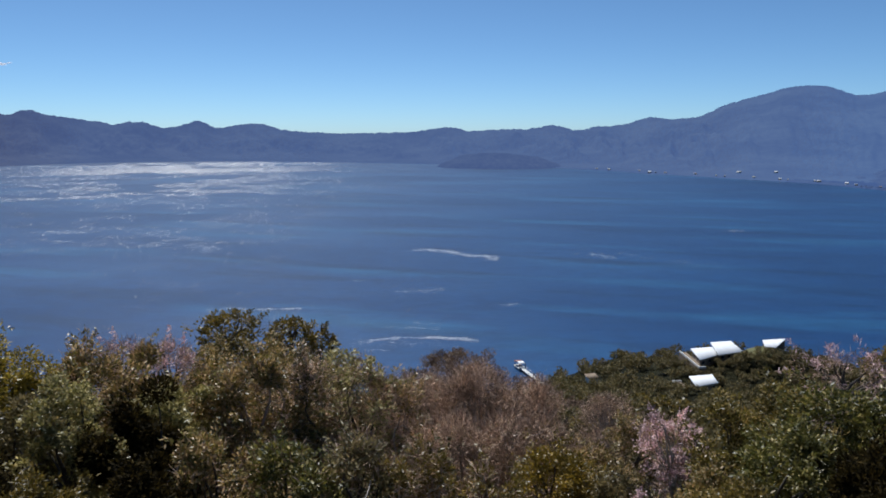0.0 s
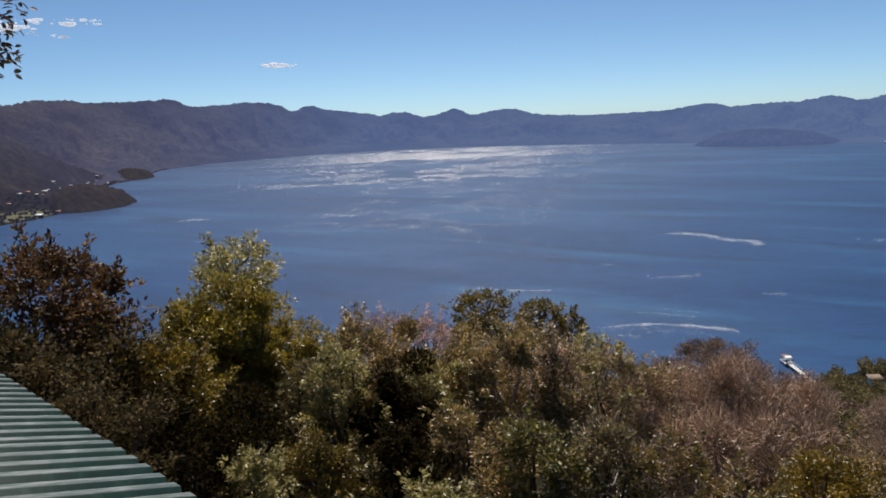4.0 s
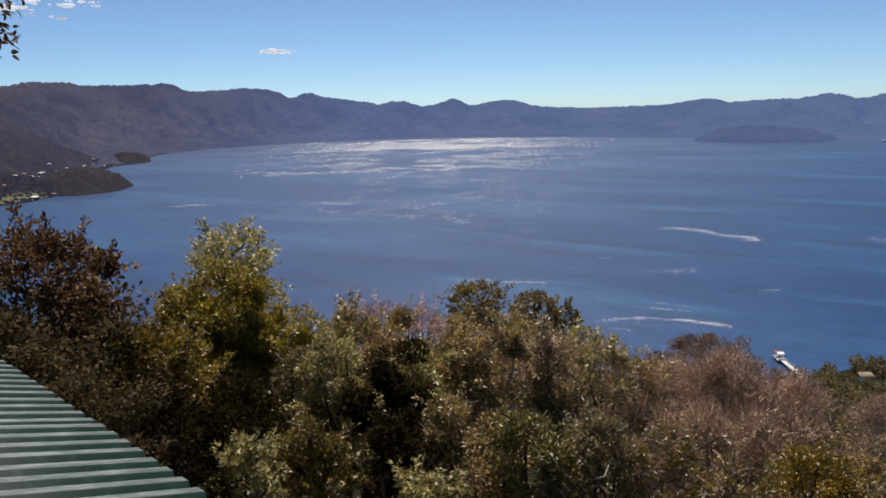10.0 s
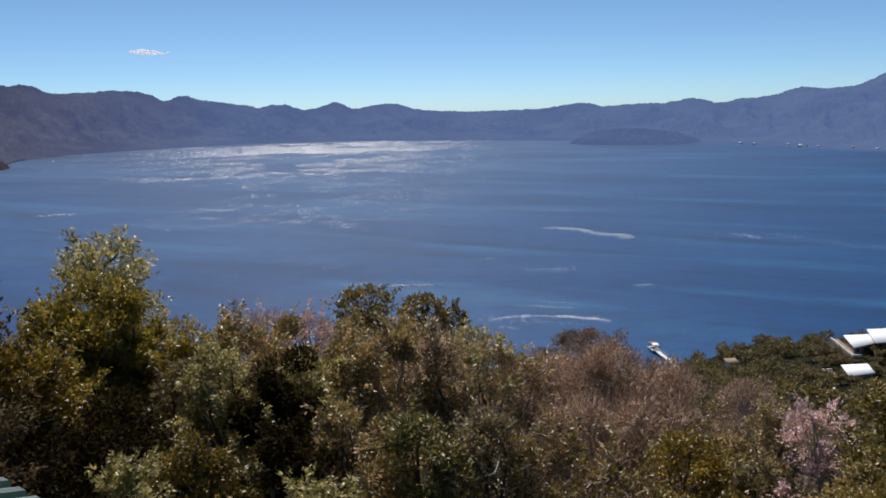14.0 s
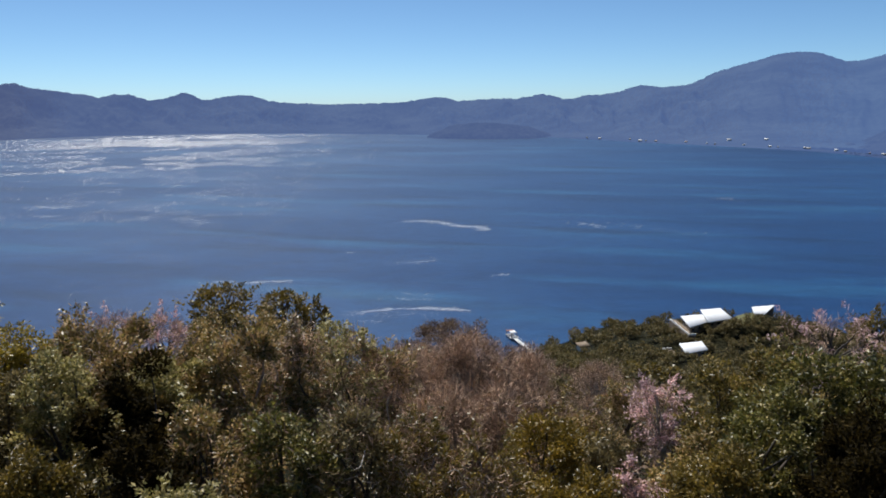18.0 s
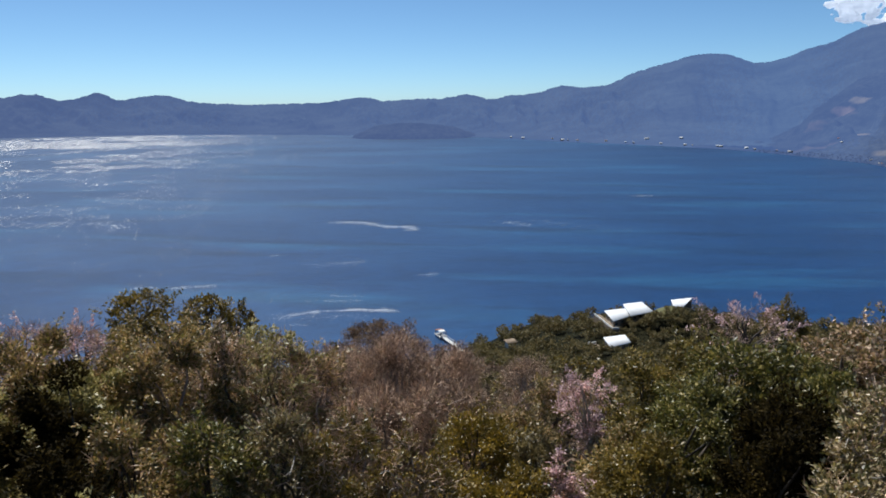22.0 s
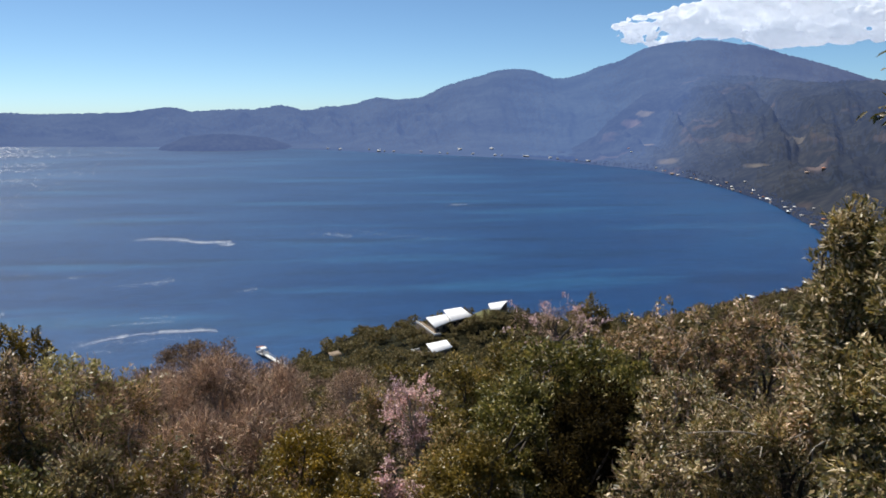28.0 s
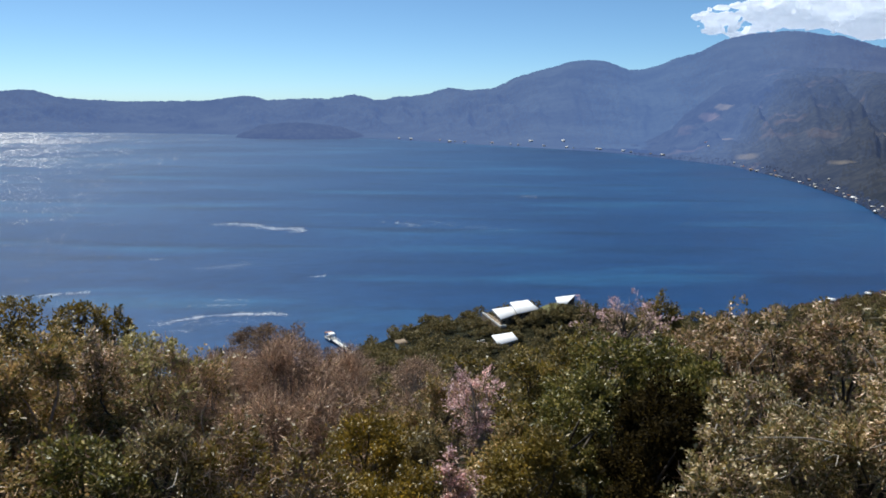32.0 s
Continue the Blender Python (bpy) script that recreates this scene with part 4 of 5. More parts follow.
put("dark", -11.8, 13, -22.0, 1.0, 2.8, 66, leaf=0.12, twigs=0.3)
put("grey", -6.5, 13, -22.2, 1.1, 2.8, 67, key="olive", leaf=0.12, twigs=0.6, sticks=7)
put("oak", -1.8, 13, -23.2, 1.0, 2.6, 68, key="olive", leaf=0.11, cover=2.0, twigs=0.6, sticks=8, bark=DRY_BARK)
put("oak", 3.4, 12.5, -24.6, 0.95, 2.2, 69, key="olive", leaf=0.10, cover=1.8, twigs=0.6, sticks=7, bark=DRY_BARK)
put("oak", 22.5, 13, -24.0, 0.95, 2.2, 70, key="olive", leaf=0.11, sticks=4)
# more near-black foliage for the same shaded hollow
put("ivy", 32.0, 12.5, -22.3, 0.95, 2.4, 71, key="dark", leaf=0.12)
put("drygreen", 36.6, 11.5, -24.8, 0.85, 2.0, 72, key="olive", leaf=0.12, cover=2.4, twigs=0.4, sticks=2)

# loose undergrowth between the trunks
n = 50000
ua, ur = rng.uniform(-58, 58, n), rng.uniform(5.5, 75, n) ** 1.0
ux, uy = np.sin(np.radians(ua)) * ur, np.cos(np.radians(ua)) * ur
uz = near_ground(ua, ur) + rng.random(n) ** 2 * 1.5
pos = np.stack([ux, uy, uz], 1)
keep = (vnoise(ux / 2.2, uy / 2.2, 77) > -0.22)
pos = pos[keep]
ob = new("undergrowth", leaf_cloud("undergrowth", pos, rng.normal(0, 1, pos.shape) + [0, 0, 0.5], 0.22, 0.1, LEAF["olive"], rng))
tagged(ob, "tangled dry olive undergrowth on the slope", "undergrowth", kind="stuff")


# ---- branches that hang into view from taller trees beside the terrace ----
def overhang(az, r, top, twigs_at, style, seed, label, leaf=0.16, wide=0.33, per=150):
    gen = np.random.default_rng(seed)
    x, y = polar(az, r)
    base = height_at(x, y) - 0.3
    root = new("tree")
    root.location = (x, y, base)
    tagged(root, label, "tree")
    fork = np.array([0, 0, EYE + top - base])
    part("trunk", limb_mesh("trunk", (0, 0, 0), fork, 0.2, 0.12, 0, gen, BARK, 8, 9), BARK, root)
    for k, (a2, r2, e2, spread) in enumerate(twigs_at):
        tx, ty = polar(a2, r2)
        tip = np.array([tx - x, ty - y, EYE + r2 * math.tan(radians(e2)) - base])
        part("limb", limb_mesh("limb", fork - [0, 0, 0.35 * k], tip, 0.05, 0.006, 0.05, gen, BARK, 5, 8), BARK, root)
        m = per
        t = gen.uniform(0.45, 1.02, (m, 1))
        pos = (fork - [0, 0, 0.35 * k]) * (1 - t) + tip * t + gen.normal(0, spread, (m, 3)) + np.array([0, 0, 0.05]) * np.sin(np.pi * t)
        d = unit(tip - fork) * 0.7 + gen.normal(0, 0.45, (m, 3)) + np.array([0, 0, -0.35])
        part("leaf_spray", long_leaves("leaf_spray", pos, d, leaf, leaf * wide, LEAF[style], gen), None, root)["kind"] = "stuff"
    return root


overhang(60.0, 8.5, 0.4, [(50.9, 7.6, 5.6, 0.07), (51.2, 7.8, 3.2, 0.09), (50.4, 7.7, 0.4, 0.05), (51.5, 7.8, -1.5, 0.05), (53.7, 8.0, 2.6, 0.12), (52.8, 8.0, 5.4, 0.09), (53.9, 8.0, -2.6, 0.08)],
         "drygreen", 91, "tall tree whose long-leaved branches hang into view", leaf=0.135, per=150)
overhang(-60.0, 9.0, 1.0, [(-47.3, 8.2, 8.1, 0.09), (-48.2, 8.2, 7.0, 0.07), (-47.8, 8.2, 5.7, 0.05), (-47.9, 8.2, 4.9, 0.05), (-49.3, 8.3, 4.6, 0.06), (-49.6, 8.4, 7.7, 0.12), (-50.5, 8.4, 5.6, 0.12)],
         "brown", 92, "tall tree whose small-leaved branches hang into view", leaf=0.085, wide=0.55, per=170)

# ---- woods on the lower slope and the promontory ----
def wood_kind(style, seed):
    gen = np.random.default_rng(seed)
    root = new("slope_tree")
    R, H, depth = 1.0, 2.1, 1.5
    C = clump_points(gen, 26, R, depth, H - 0.1, 0.3)
    part("trunk", limb_mesh("trunk", (0, 0, -0.25), (0, 0, 1.0), 0.07, 0.05, 0, gen, BARK, 6), BARK, root)
    m = 270
    k = gen.integers(0, 26, m)
    q = unit(gen.normal(0, 1, (m, 3)))
    pos = C[k] + q * gen.random((m, 1)) ** 0.4 * 0.27
    part("crown", leaf_cloud("crown", pos, q + gen.normal(0, 0.5, (m, 3)), 0.28, 0.22, LEAF[style], gen, face=q + [0, 0, 0.5]), None, root)
    return tagged(root, {"wood": "rounded olive-green tree in the lakeside wood", "drywood": "dry brown tree in the lakeside wood", "oak": "dark olive tree in the lakeside wood",
                         "yellow": "yellow-green tree in the lakeside wood"}[style], "tree", "lakeside wood")


kinds = [wood_kind(s, 200 + k) for k, s in enumerate(("wood", "wood", "oak", "oak", "drywood", "drywood", "wood", "yellow"))]
HOUSE_SPOTS = [(110, 306, 7.0), (120.5, 310, 7.5), (143, 315, 5.5), (97.5, 271, 5.5), (132, 312, 5), (44, 322, 5), (61, 297, 3)]
spots = []
TOPS = [(-30, -17.5), (6, -17.5), (8, -18.3), (10.2, -16.7), (13.7, -15.8), (17.3, -15.1), (20.8, -14.3), (27.8, -13.9), (32, -14.9), (37, -13.9), (42, -13.1), (47.6, -11.2), (52, -9.0)]
CLEAR = [(17.0, 21.8, 266, -18.1), (18.0, 24.6, 303, -16.3), (23.6, 26.4, 308, -14.9), (5.5, 8.4, 325, -18.6)]  # open sight to the houses and the jetty
for tries in range(34000):
    if len(spots) > 1150:
        break
    a = rng.uniform(-20, 51)
    d = math.sqrt(rng.uniform(50 ** 2, 600 ** 2))
    if a < 6 and (d > 110 or rng.random() < 0.5):
        continue
    if d > along(NEAR, np.array([a]))[0] * 0.985:
        continue
    x, y = polar(a, d)
    size = rng.uniform(1.7, 3.3) if d > 150 else rng.uniform(1.6, 2.8)
    if any((x - p) ** 2 + (y - q) ** 2 < (0.4 * (size + s)) ** 2 for p, q, s in spots):
        continue
    if any(math.hypot(x - p, y - q) < s * 0.85 + size * 0.6 for p, q, s in HOUSE_SPOTS):
        continue
    el = math.degrees(math.atan2(height_at(x, y) + size * 2.0 - EYE, d))
    lim = float(np.interp(a, [p for p, q in TOPS], [q for p, q in TOPS]))
    if d < 120:
        lim -= 1.5
    if el > lim + 0.1 or any(a0 < a < a1 and d < d1 and el > e1 for a0, a1, d1, e1 in CLEAR):
        continue
    spots.append((x, y, size))
for hx, hy, half in ((110, 305, 5), (104.5, 302, 4), (120.5, 308.6, 6), (142, 313.5, 4.5), (97.8, 270.2, 5)):
    away = Vector((hx, hy, 0)).normalized()
    for k in range(5):
        p = Vector((hx, hy, 0)) - away * (8.3 + rng.uniform(0, 1.5)) + Vector((away.y, -away.x, 0)) * (half * (k - 2) * 0.62)
        spots.append((p.x, p.y, float(rng.uniform(1.25, 1.7))))
for k in range(60):
    x, y, size = rng.uniform(118, 156), rng.uniform(288, 308), rng.uniform(1.1, 1.7)
    if any((x - p) ** 2 + (y - q) ** 2 < (0.4 * (size + s)) ** 2 for p, q, s in spots) or any(math.hypot(x - p, y - q) < s for p, q, s in HOUSE_SPOTS):
        continue
    if math.degrees(math.atan2(height_at(x, y) + size * 2.0 - EYE, math.hypot(x, y))) < -15.0:
        spots.append((x, y, size))
spots.sort(key=lambda p: math.hypot(p[0], p[1] - 40))
far_v, far_f, far_n = [], [], 0
for k, (x, y, size) in enumerate(spots):
    src = kinds[int(rng.choice(8, p=[.2, .2, .13, .1, .13, .08, .11, .05]))]
    m = Matrix.Translation((x, y, height_at(x, y))) @ Matrix.Rotation(rng.uniform(0, 6.28), 4, 'Z')
    sc = (size * rng.uniform(0.9, 1.25), size * rng.uniform(0.9, 1.25), size * rng.uniform(0.85, 1.1))
    if k < 285:
        made = copy_thing(src, m)
        made.scale = sc
        continue
    me = [c for c in src.children if c.name.startswith("crown")][0].data
    V = np.empty(len(me.vertices) * 3, np.float32)
    me.vertices.foreach_get("co", V)
    F = np.empty(len(me.loops), np.int32)
    me.loops.foreach_get("vertex_index", F)
    mat = np.array(m @ Matrix.Diagonal((*sc, 1)))
    far_v.append(V.reshape(-1, 3) @ mat[:3, :3].T + mat[:3, 3])
    far_f.append(F.reshape(-1, 3) + far_n)
    far_n += len(V) // 3
ob = new("lakeside_wood", mesh_from("lakeside_wood", np.concatenate(far_v), np.concatenate(far_f), LEAF["wood"]))
tagged(ob, "dense olive and brown lakeside wood", "wood", kind="stuff")
for k in kinds:
    for c in list(k.children):
        bpy.data.objects.remove(c)
    bpy.data.objects.remove(k)


# ---- green corrugated roof below the terrace ----
GREEN, nt, b = material("worn_green_sheet_shaded")
n1 = noise_node(nt, 3.0, 5, 0.6, stretch=(0.5, 3.0, 1.0))
n2 = noise_node(nt, 40.0, 3, 0.6)
# pans and rib sides darkened: shade between the ribs put into the green
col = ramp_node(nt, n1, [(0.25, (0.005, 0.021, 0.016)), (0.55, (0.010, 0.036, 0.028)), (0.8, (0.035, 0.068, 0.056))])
col = mix_node(nt, 0.35, col, ramp_node(nt, n2, [(0.35, (0.55, 0.6, 0.55)), (0.6, (1.0, 1.0, 1.0))]), 'MULTIPLY')
nt.links.new(col, b.inputs["Base Color"])
b.inputs["Roughness"].default_value = 0.6
b.inputs["Specular IOR Level"].default_value = 0.35
bump_node(nt, n2, 0.15, 0.003, b)
# rib tops paler: sunlight put into the colour, with streaky wear
CREST, nt, b = material("worn_sunlit_rib_crest")
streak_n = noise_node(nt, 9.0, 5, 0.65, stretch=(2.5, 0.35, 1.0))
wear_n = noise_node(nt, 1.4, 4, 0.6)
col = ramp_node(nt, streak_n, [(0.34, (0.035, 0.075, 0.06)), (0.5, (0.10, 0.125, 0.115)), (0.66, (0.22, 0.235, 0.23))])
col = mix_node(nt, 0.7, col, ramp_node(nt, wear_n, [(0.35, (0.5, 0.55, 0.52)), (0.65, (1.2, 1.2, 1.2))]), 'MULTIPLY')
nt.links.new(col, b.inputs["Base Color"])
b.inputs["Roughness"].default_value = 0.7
STEEL = plain("galvanised_screw", (0.35, 0.35, 0.34), (0.6, 0.6, 0.58), 30, 0.4, metallic=0.8)

EAVE0, EAVE_DIR, EAVE_Z = Vector((-3.05, 3.98, 107.4)), Vector((-0.905, 0.425, 0)).normalized(), 107.4
DOWN = Vector((-EAVE_DIR.y, EAVE_DIR.x, 0))
DOWN = DOWN if DOWN.y > 0 else -DOWN
FALL = math.tan(radians(17))
PITCH, RIBS, LENGTH = 0.235, 4, 4.6

green_house = new("outbuilding")
tagged(green_house, "outbuilding with a worn green corrugated metal roof", "building")


def sheet_mesh():
    """One sheet: trapezoid ribs run down the slope; x along the eave, y up the slope."""
    prof = []
    for k in range(RIBS):
        o = k * PITCH
        prof += [(o, 0.0), (o + 0.105, 0.0), (o + 0.118, 0.046), (o + 0.215, 0.046), (o + 0.229, 0.0)]
    prof += [(RIBS * PITCH + 0.004, 0.0)]
    rows = np.linspace(0, LENGTH, 5)
    V = [(px_, -0.0 + v, pz + v * FALL) for v in rows for px_, pz in prof]
    V = np.array(V)
    n = len(prof)
    lower = V - [0, 0, 0.004]
    F = grid_faces(len(rows), n)
    edge = [[k, k + 1, n * len(rows) + k + 1, n * len(rows) + k] for k in range(n - 1)]
    me, across, up = mesh_from("roof_sheet", np.concatenate([V, lower]), np.concatenate([F, F[:, ::-1] + len(V), edge]), GREEN), len(prof) - 1, len(rows) - 1
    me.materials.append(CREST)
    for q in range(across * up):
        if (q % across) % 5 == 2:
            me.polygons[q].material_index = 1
    return me


sheet = sheet_mesh()
axes = Matrix((( *EAVE_DIR, 0), (*(-DOWN), 0), (0, 0, 1, 0), (0, 0, 0, 1))).transposed()
width = RIBS * PITCH
bm = bmesh.new()
bmesh.ops.create_cone(bm, cap_ends=True, segments=8, radius1=0.014, radius2=0.011, depth=0.012)
screw_mesh = bpy.data.meshes.new("screw")
bm.to_mesh(screw_mesh)
bm.free()
screw_mesh.materials.append(STEEL)
for k in range(-2, 16):
    o = EAVE0 + EAVE_DIR * (k * width)
    ob = part("roof_sheet", sheet, None, green_house)
    ob.matrix_local = Matrix.Translation((o.x, o.y, EAVE_Z + (0.003 if k % 2 else 0.0) + 0.006 * math.sin(k * 2.1))) @ axes
    for v, row in ((0.35, 0), (1.7, 1), (3.05, 0)):
        for rib in (0, 2) if row == 0 else (1, 3):
            s = part("screw", screw_mesh, None, green_house)
            s.matrix_local = ob.matrix_local @ Matrix.Translation((rib * PITCH + 0.15, v, 0.05 + v * FALL))
inset = axes.copy()
inset.translation = (*(EAVE0 + EAVE_DIR * (-1.5 * width)).to_2d(), 0)
for v in (0.35, 1.7, 3.05):
    p = part("purlin", box(0, 17 * width, v - 0.04, v + 0.04, EAVE_Z + v * FALL - 0.13, EAVE_Z + v * FALL - 0.012, 0.005), TIMBER, green_house)
    p.matrix_local = inset
w = part("wall", box(0.1, 17 * width - 0.1, 0.45, 0.6, 98.0, EAVE_Z + 0.02), CONCRETE, green_house, "pale concrete wall under the eave")
w.matrix_local = inset

# ---- white-roofed houses on the promontory ----
def pitched(w, d, rise, thick=0.25, over=0.0):
    """A low monopitch slab: corrugations run with the fall (y)."""
    n = max(6, int(w / 0.45))
    xs = np.linspace(-w / 2 - over, w / 2 + over, n * 2 + 1)
    prof = 0.05 * (np.arange(len(xs)) % 2)
    V = []
    for y, z in ((-d / 2 - over, 0.0), (d / 2 + over, rise)):
        V += [(x, y, z + p) for x, p in zip(xs, prof)]
    for y, z in ((-d / 2 - over, -thick), (d / 2 + over, rise - thick)):
        V += [(x, y, z) for x in xs]
    m = len(xs)
    F = [[k, k + 1, m + k + 1, m + k] for k in range(m - 1)]
    F += [[2 * m + k + 1, 2 * m + k, 3 * m + k, 3 * m + k + 1] for k in range(m - 1)]
    F += [[k + 1, k, 2 * m + k, 2 * m + k + 1] for k in range(m - 1)]
    F += [[m + k, m + k + 1, 3 * m + k + 1, 3 * m + k] for k in range(m - 1)]
    F += [[0, m, 3 * m, 2 * m], [2 * m - 1, m - 1, 3 * m - 1, 4 * m - 1]]
    return np.array(V), np.array(F)


def quad_roof(corners, thick=0.28, ribs=14):
    """A thin ribbed sheet roof over four corners (far left, far right, near right, near left), each x, y, z."""
    fl, fr, nr, nl = [np.array(c, float) for c in corners]
    u = np.linspace(0, 1, ribs * 2 + 1)[:, None]
    far, near = fl * (1 - u) + fr * u, nl * (1 - u) + nr * u
    rib = np.zeros((len(u), 3))
    rib[1::2, 2] = 0.05
    down = np.array([0, 0, thick])
    V = np.concatenate([near + rib, far + rib, near - down, far - down])
    m = len(u)
    k = np.arange(m - 1)[:, None]
    F = np.concatenate([k + [0, 1, m + 1, m], k + [2 * m + 1, 2 * m, 3 * m, 3 * m + 1], k + [1, 0, 2 * m, 2 * m + 1], k + [m, m + 1, 3 * m + 1, 3 * m],
                        [[0, m, 3 * m, 2 * m], [2 * m - 1, m - 1, 3 * m - 1, 4 * m - 1]]])
    return mesh_from("roof", V, F, WHITE_ROOF)


def villa(corners, label, inset=0.8):
    c = [Vector(p) for p in corners]
    mid = sum(c, Vector()) / 4
    root = new("lake_house")
    root.location = (mid.x, mid.y, 0)
    tagged(root, label, "house", "white-roofed lake houses")
    here = [(p - Vector((mid.x, mid.y, 0))) for p in c]
    part("roof", quad_roof(here), None, root, "low-pitched white metal roof")
    foot = height_at(mid.x, mid.y) - 2.5
    top = [p.xy - p.xy.normalized() * inset for p in here]
    bm = bmesh.new()
    lo = [bm.verts.new((p.x, p.y, foot)) for p in top]
    hi = [bm.verts.new((p.x, p.y, q.z - 0.3)) for p, q in zip(top, here)]
    for k in range(4):
        bm.faces.new((lo[k], lo[k - 1], hi[k - 1], hi[k]))
    bm.faces.new(hi)
    bmesh.ops.recalc_face_normals(bm, faces=bm.faces)
    part("wall", bm, OCHRE_WALL, root)
    eave = min(p.z for p in here) - 0.3
    for a, b, n in ((top[3], top[2], 3), (top[0], top[3], 3)):
        d = (b - a).normalized()
        out = Vector((d.y, -d.x)) if Vector((d.y, -d.x)).dot((a + b) / 2) > 0 else Vector((-d.y, d.x))
        for k in range(n):
            p = a.lerp(b, (k + 0.5) / n)
            m = Matrix(((d.x, -out.x, 0, p.x), (d.y, -out.y, 0, p.y), (0, 0, 1, eave - 1.5), (0, 0, 0, 1)))
            win = part("window", box(-0.8, 0.8, -0.03, 0.06, -0.7, 0.75), DARK_OPENING, root)
            win.matrix_local = m
            part("frame", box(-0.9, 0.9, -0.07, -0.035, -0.8, -0.7), WHITE_WALL, win)
            part("frame", box(-0.9, 0.9, -0.07, -0.035, 0.75, 0.84), WHITE_WALL, win)
    return root


def terrace(x0, x1, y0, y1, z, turn, label, sides):
    """A raised slab with low white parapets."""
    root = new("terrace")
    root.matrix_world = Matrix.Translation(((x0 + x1) / 2, (y0 + y1) / 2, z)) @ Matrix.Rotation(radians(turn), 4, 'Z')
    tagged(root, label, "terrace")
    w, d = (x1 - x0) / 2, (y1 - y0) / 2
    part("slab", box(-w, w, -d, d, -3.0, 0, 0.05), OCHRE_WALL, root, "dark ochre retaining wall")
    for s in sides:
        b = {"west": (-w, -w + 0.35, -d, d), "south": (-w + 0.36, w, -d, -d + 0.35), "north": (-w + 0.36, w, d - 0.35, d)}[s]
        part("parapet", box(*b, 0.004, 0.8, 0.03), WHITE_WALL, root, "white-painted parapet")


villa([(106.6, 313.9, 18.6), (118.9, 316.8, 18.6), (117.1, 306.2, 18.5), (105.2, 297.7, 18.5)], "white-roofed house with a skewed low roof above the lake")
villa([(117.2, 319.8, 19.7), (127.0, 322.0, 19.7), (126.5, 306.5, 19.5), (114.0, 301.3, 19.5)], "house with a broad white metal roof beside a terrace", 2.2)
villa([(93.8, 276.4, 18.6), (103.5, 278.7, 18.6), (102.7, 269.6, 18.4), (92.8, 264.9, 18.4)], "small white-roofed house among the trees")
terrace(103.4, 106.4, 294.5, 317.5, 15.9, 2, "narrow pale terrace with a white parapet beside the house", ("west", "south"))
terrace(89.0, 92.6, 272.0, 279.5, 15.2, 8, "pale garden terrace with a white parapet among trees", ("west", "north"))
annex = new("annex")
annex.matrix_world = Matrix.Translation((128.2, 313.8, 0)) @ Matrix.Rotation(radians(12), 4, 'Z')
tagged(annex, "small white annex beside the broad-roofed house", "annex")
part("wall", box(-1.7, 1.7, -1.5, 1.5, 12.0, 16.0), WHITE_WALL, annex)
part("roof", quad_roof([(-2, 1.8, 16.4), (2, 1.8, 16.4), (2, -1.8, 16.3), (-2, -1.8, 16.3)], 0.2, 5), None, annex)
pavilion = new("pavilion")
tagged(pavilion, "open-sided pavilion with a tilted white roof", "pavilion")
pavilion.location = (144.0, 315.5, 0)
here = [(139.5, 318.8, 21.0), (150.7, 321.1, 21.0), (141.7, 311.3, 19.2), (137.8, 311.5, 19.2)]
part("roof", quad_roof([(x - 144.0, y - 315.5, z) for x, y, z in here], 0.25, 8), None, pavilion, "tilted white sheet roof, narrower on the hill side")
for px, py, pz in here:
    qx, qy = (px - 144.0) * 0.9, (py - 315.5) * 0.9
    part("post", box(qx - 0.13, qx + 0.13, qy - 0.13, qy + 0.13, 13.5, pz - 0.35), TIMBER, pavilion)
part("floor_slab", box(-8.0, 3.6, -5.0, 4.8, 15.7, 16.0), CONCRETE, pavilion, "pale raised slab")
part("back_wall", box(-3.4, 5.4, 3.6, 3.75, 16.0, 20.3), OCHRE_WALL, pavilion)
V, F = pitched(4.4, 3.2, 0.8, 0.2, 0.3)
hut = new("garden_hut")
hut.matrix_world = Matrix.Translation((61, 297, 0)) @ Matrix.Rotation(radians(20), 4, 'Z')
tagged(hut, "small hut with a dull brown roof among the trees", "hut")
g = height_at(61, 297)
part("roof", mesh_from("roof", V + [0, 0, g + 3.4], F, OCHRE_WALL), None, hut, "dull brown roof")
part("wall", box(-2.0, 2.0, -1.5, 1.5, g - 1.0, g + 3.15), WHITE_WALL, hut)
gx, gy = np.meshgrid(np.linspace(126.5, 138, 12), np.linspace(304, 320, 14), indexing="ij")
gz = near_ground(np.degrees(np.arctan2(gx, gy)), np.hypot(gx, gy)) + 0.25
lawn = new("lawn", mesh_from("lawn", np.stack([gx, gy, gz], -1).reshape(-1, 3), grid_faces(12, 14), GRASS_GREEN, True))
tagged(lawn, "bright mown lawn beside the white house", "lawn", kind="structure")

# ---- jetty with a boathouse ----
jetty = new("jetty")
jetty.matrix_world = Matrix.Translation((42.6, 321.5, 0)) @ Matrix.Rotation(math.atan2(42.6 - 35.0, 348.0 - 321.5), 4, 'Z')
tagged(jetty, "white lake jetty with a roofed boathouse at its end", "jetty")
part("deck", box(-0.95, 0.95, -4, 19.0, 1.2, 1.45, 0.03), WHITE_WALL, jetty, "white-painted deck")
for k in range(6):
    for s in (-0.95, 0.95):
        bm = bmesh.new()
        bmesh.ops.create_cone(bm, cap_ends=True, segments=10, radius1=0.16, radius2=0.14, depth=6.2, matrix=Matrix.Translation((s, 0.5 + k * 3.6, -1.9)))
        part("post", bm, TIMBER, jetty)
for s in (-1.05, 1.05):
    part("rail", box(s - 0.04, s + 0.04, 0, 18.5, 2.3, 2.38), WHITE_WALL, jetty)
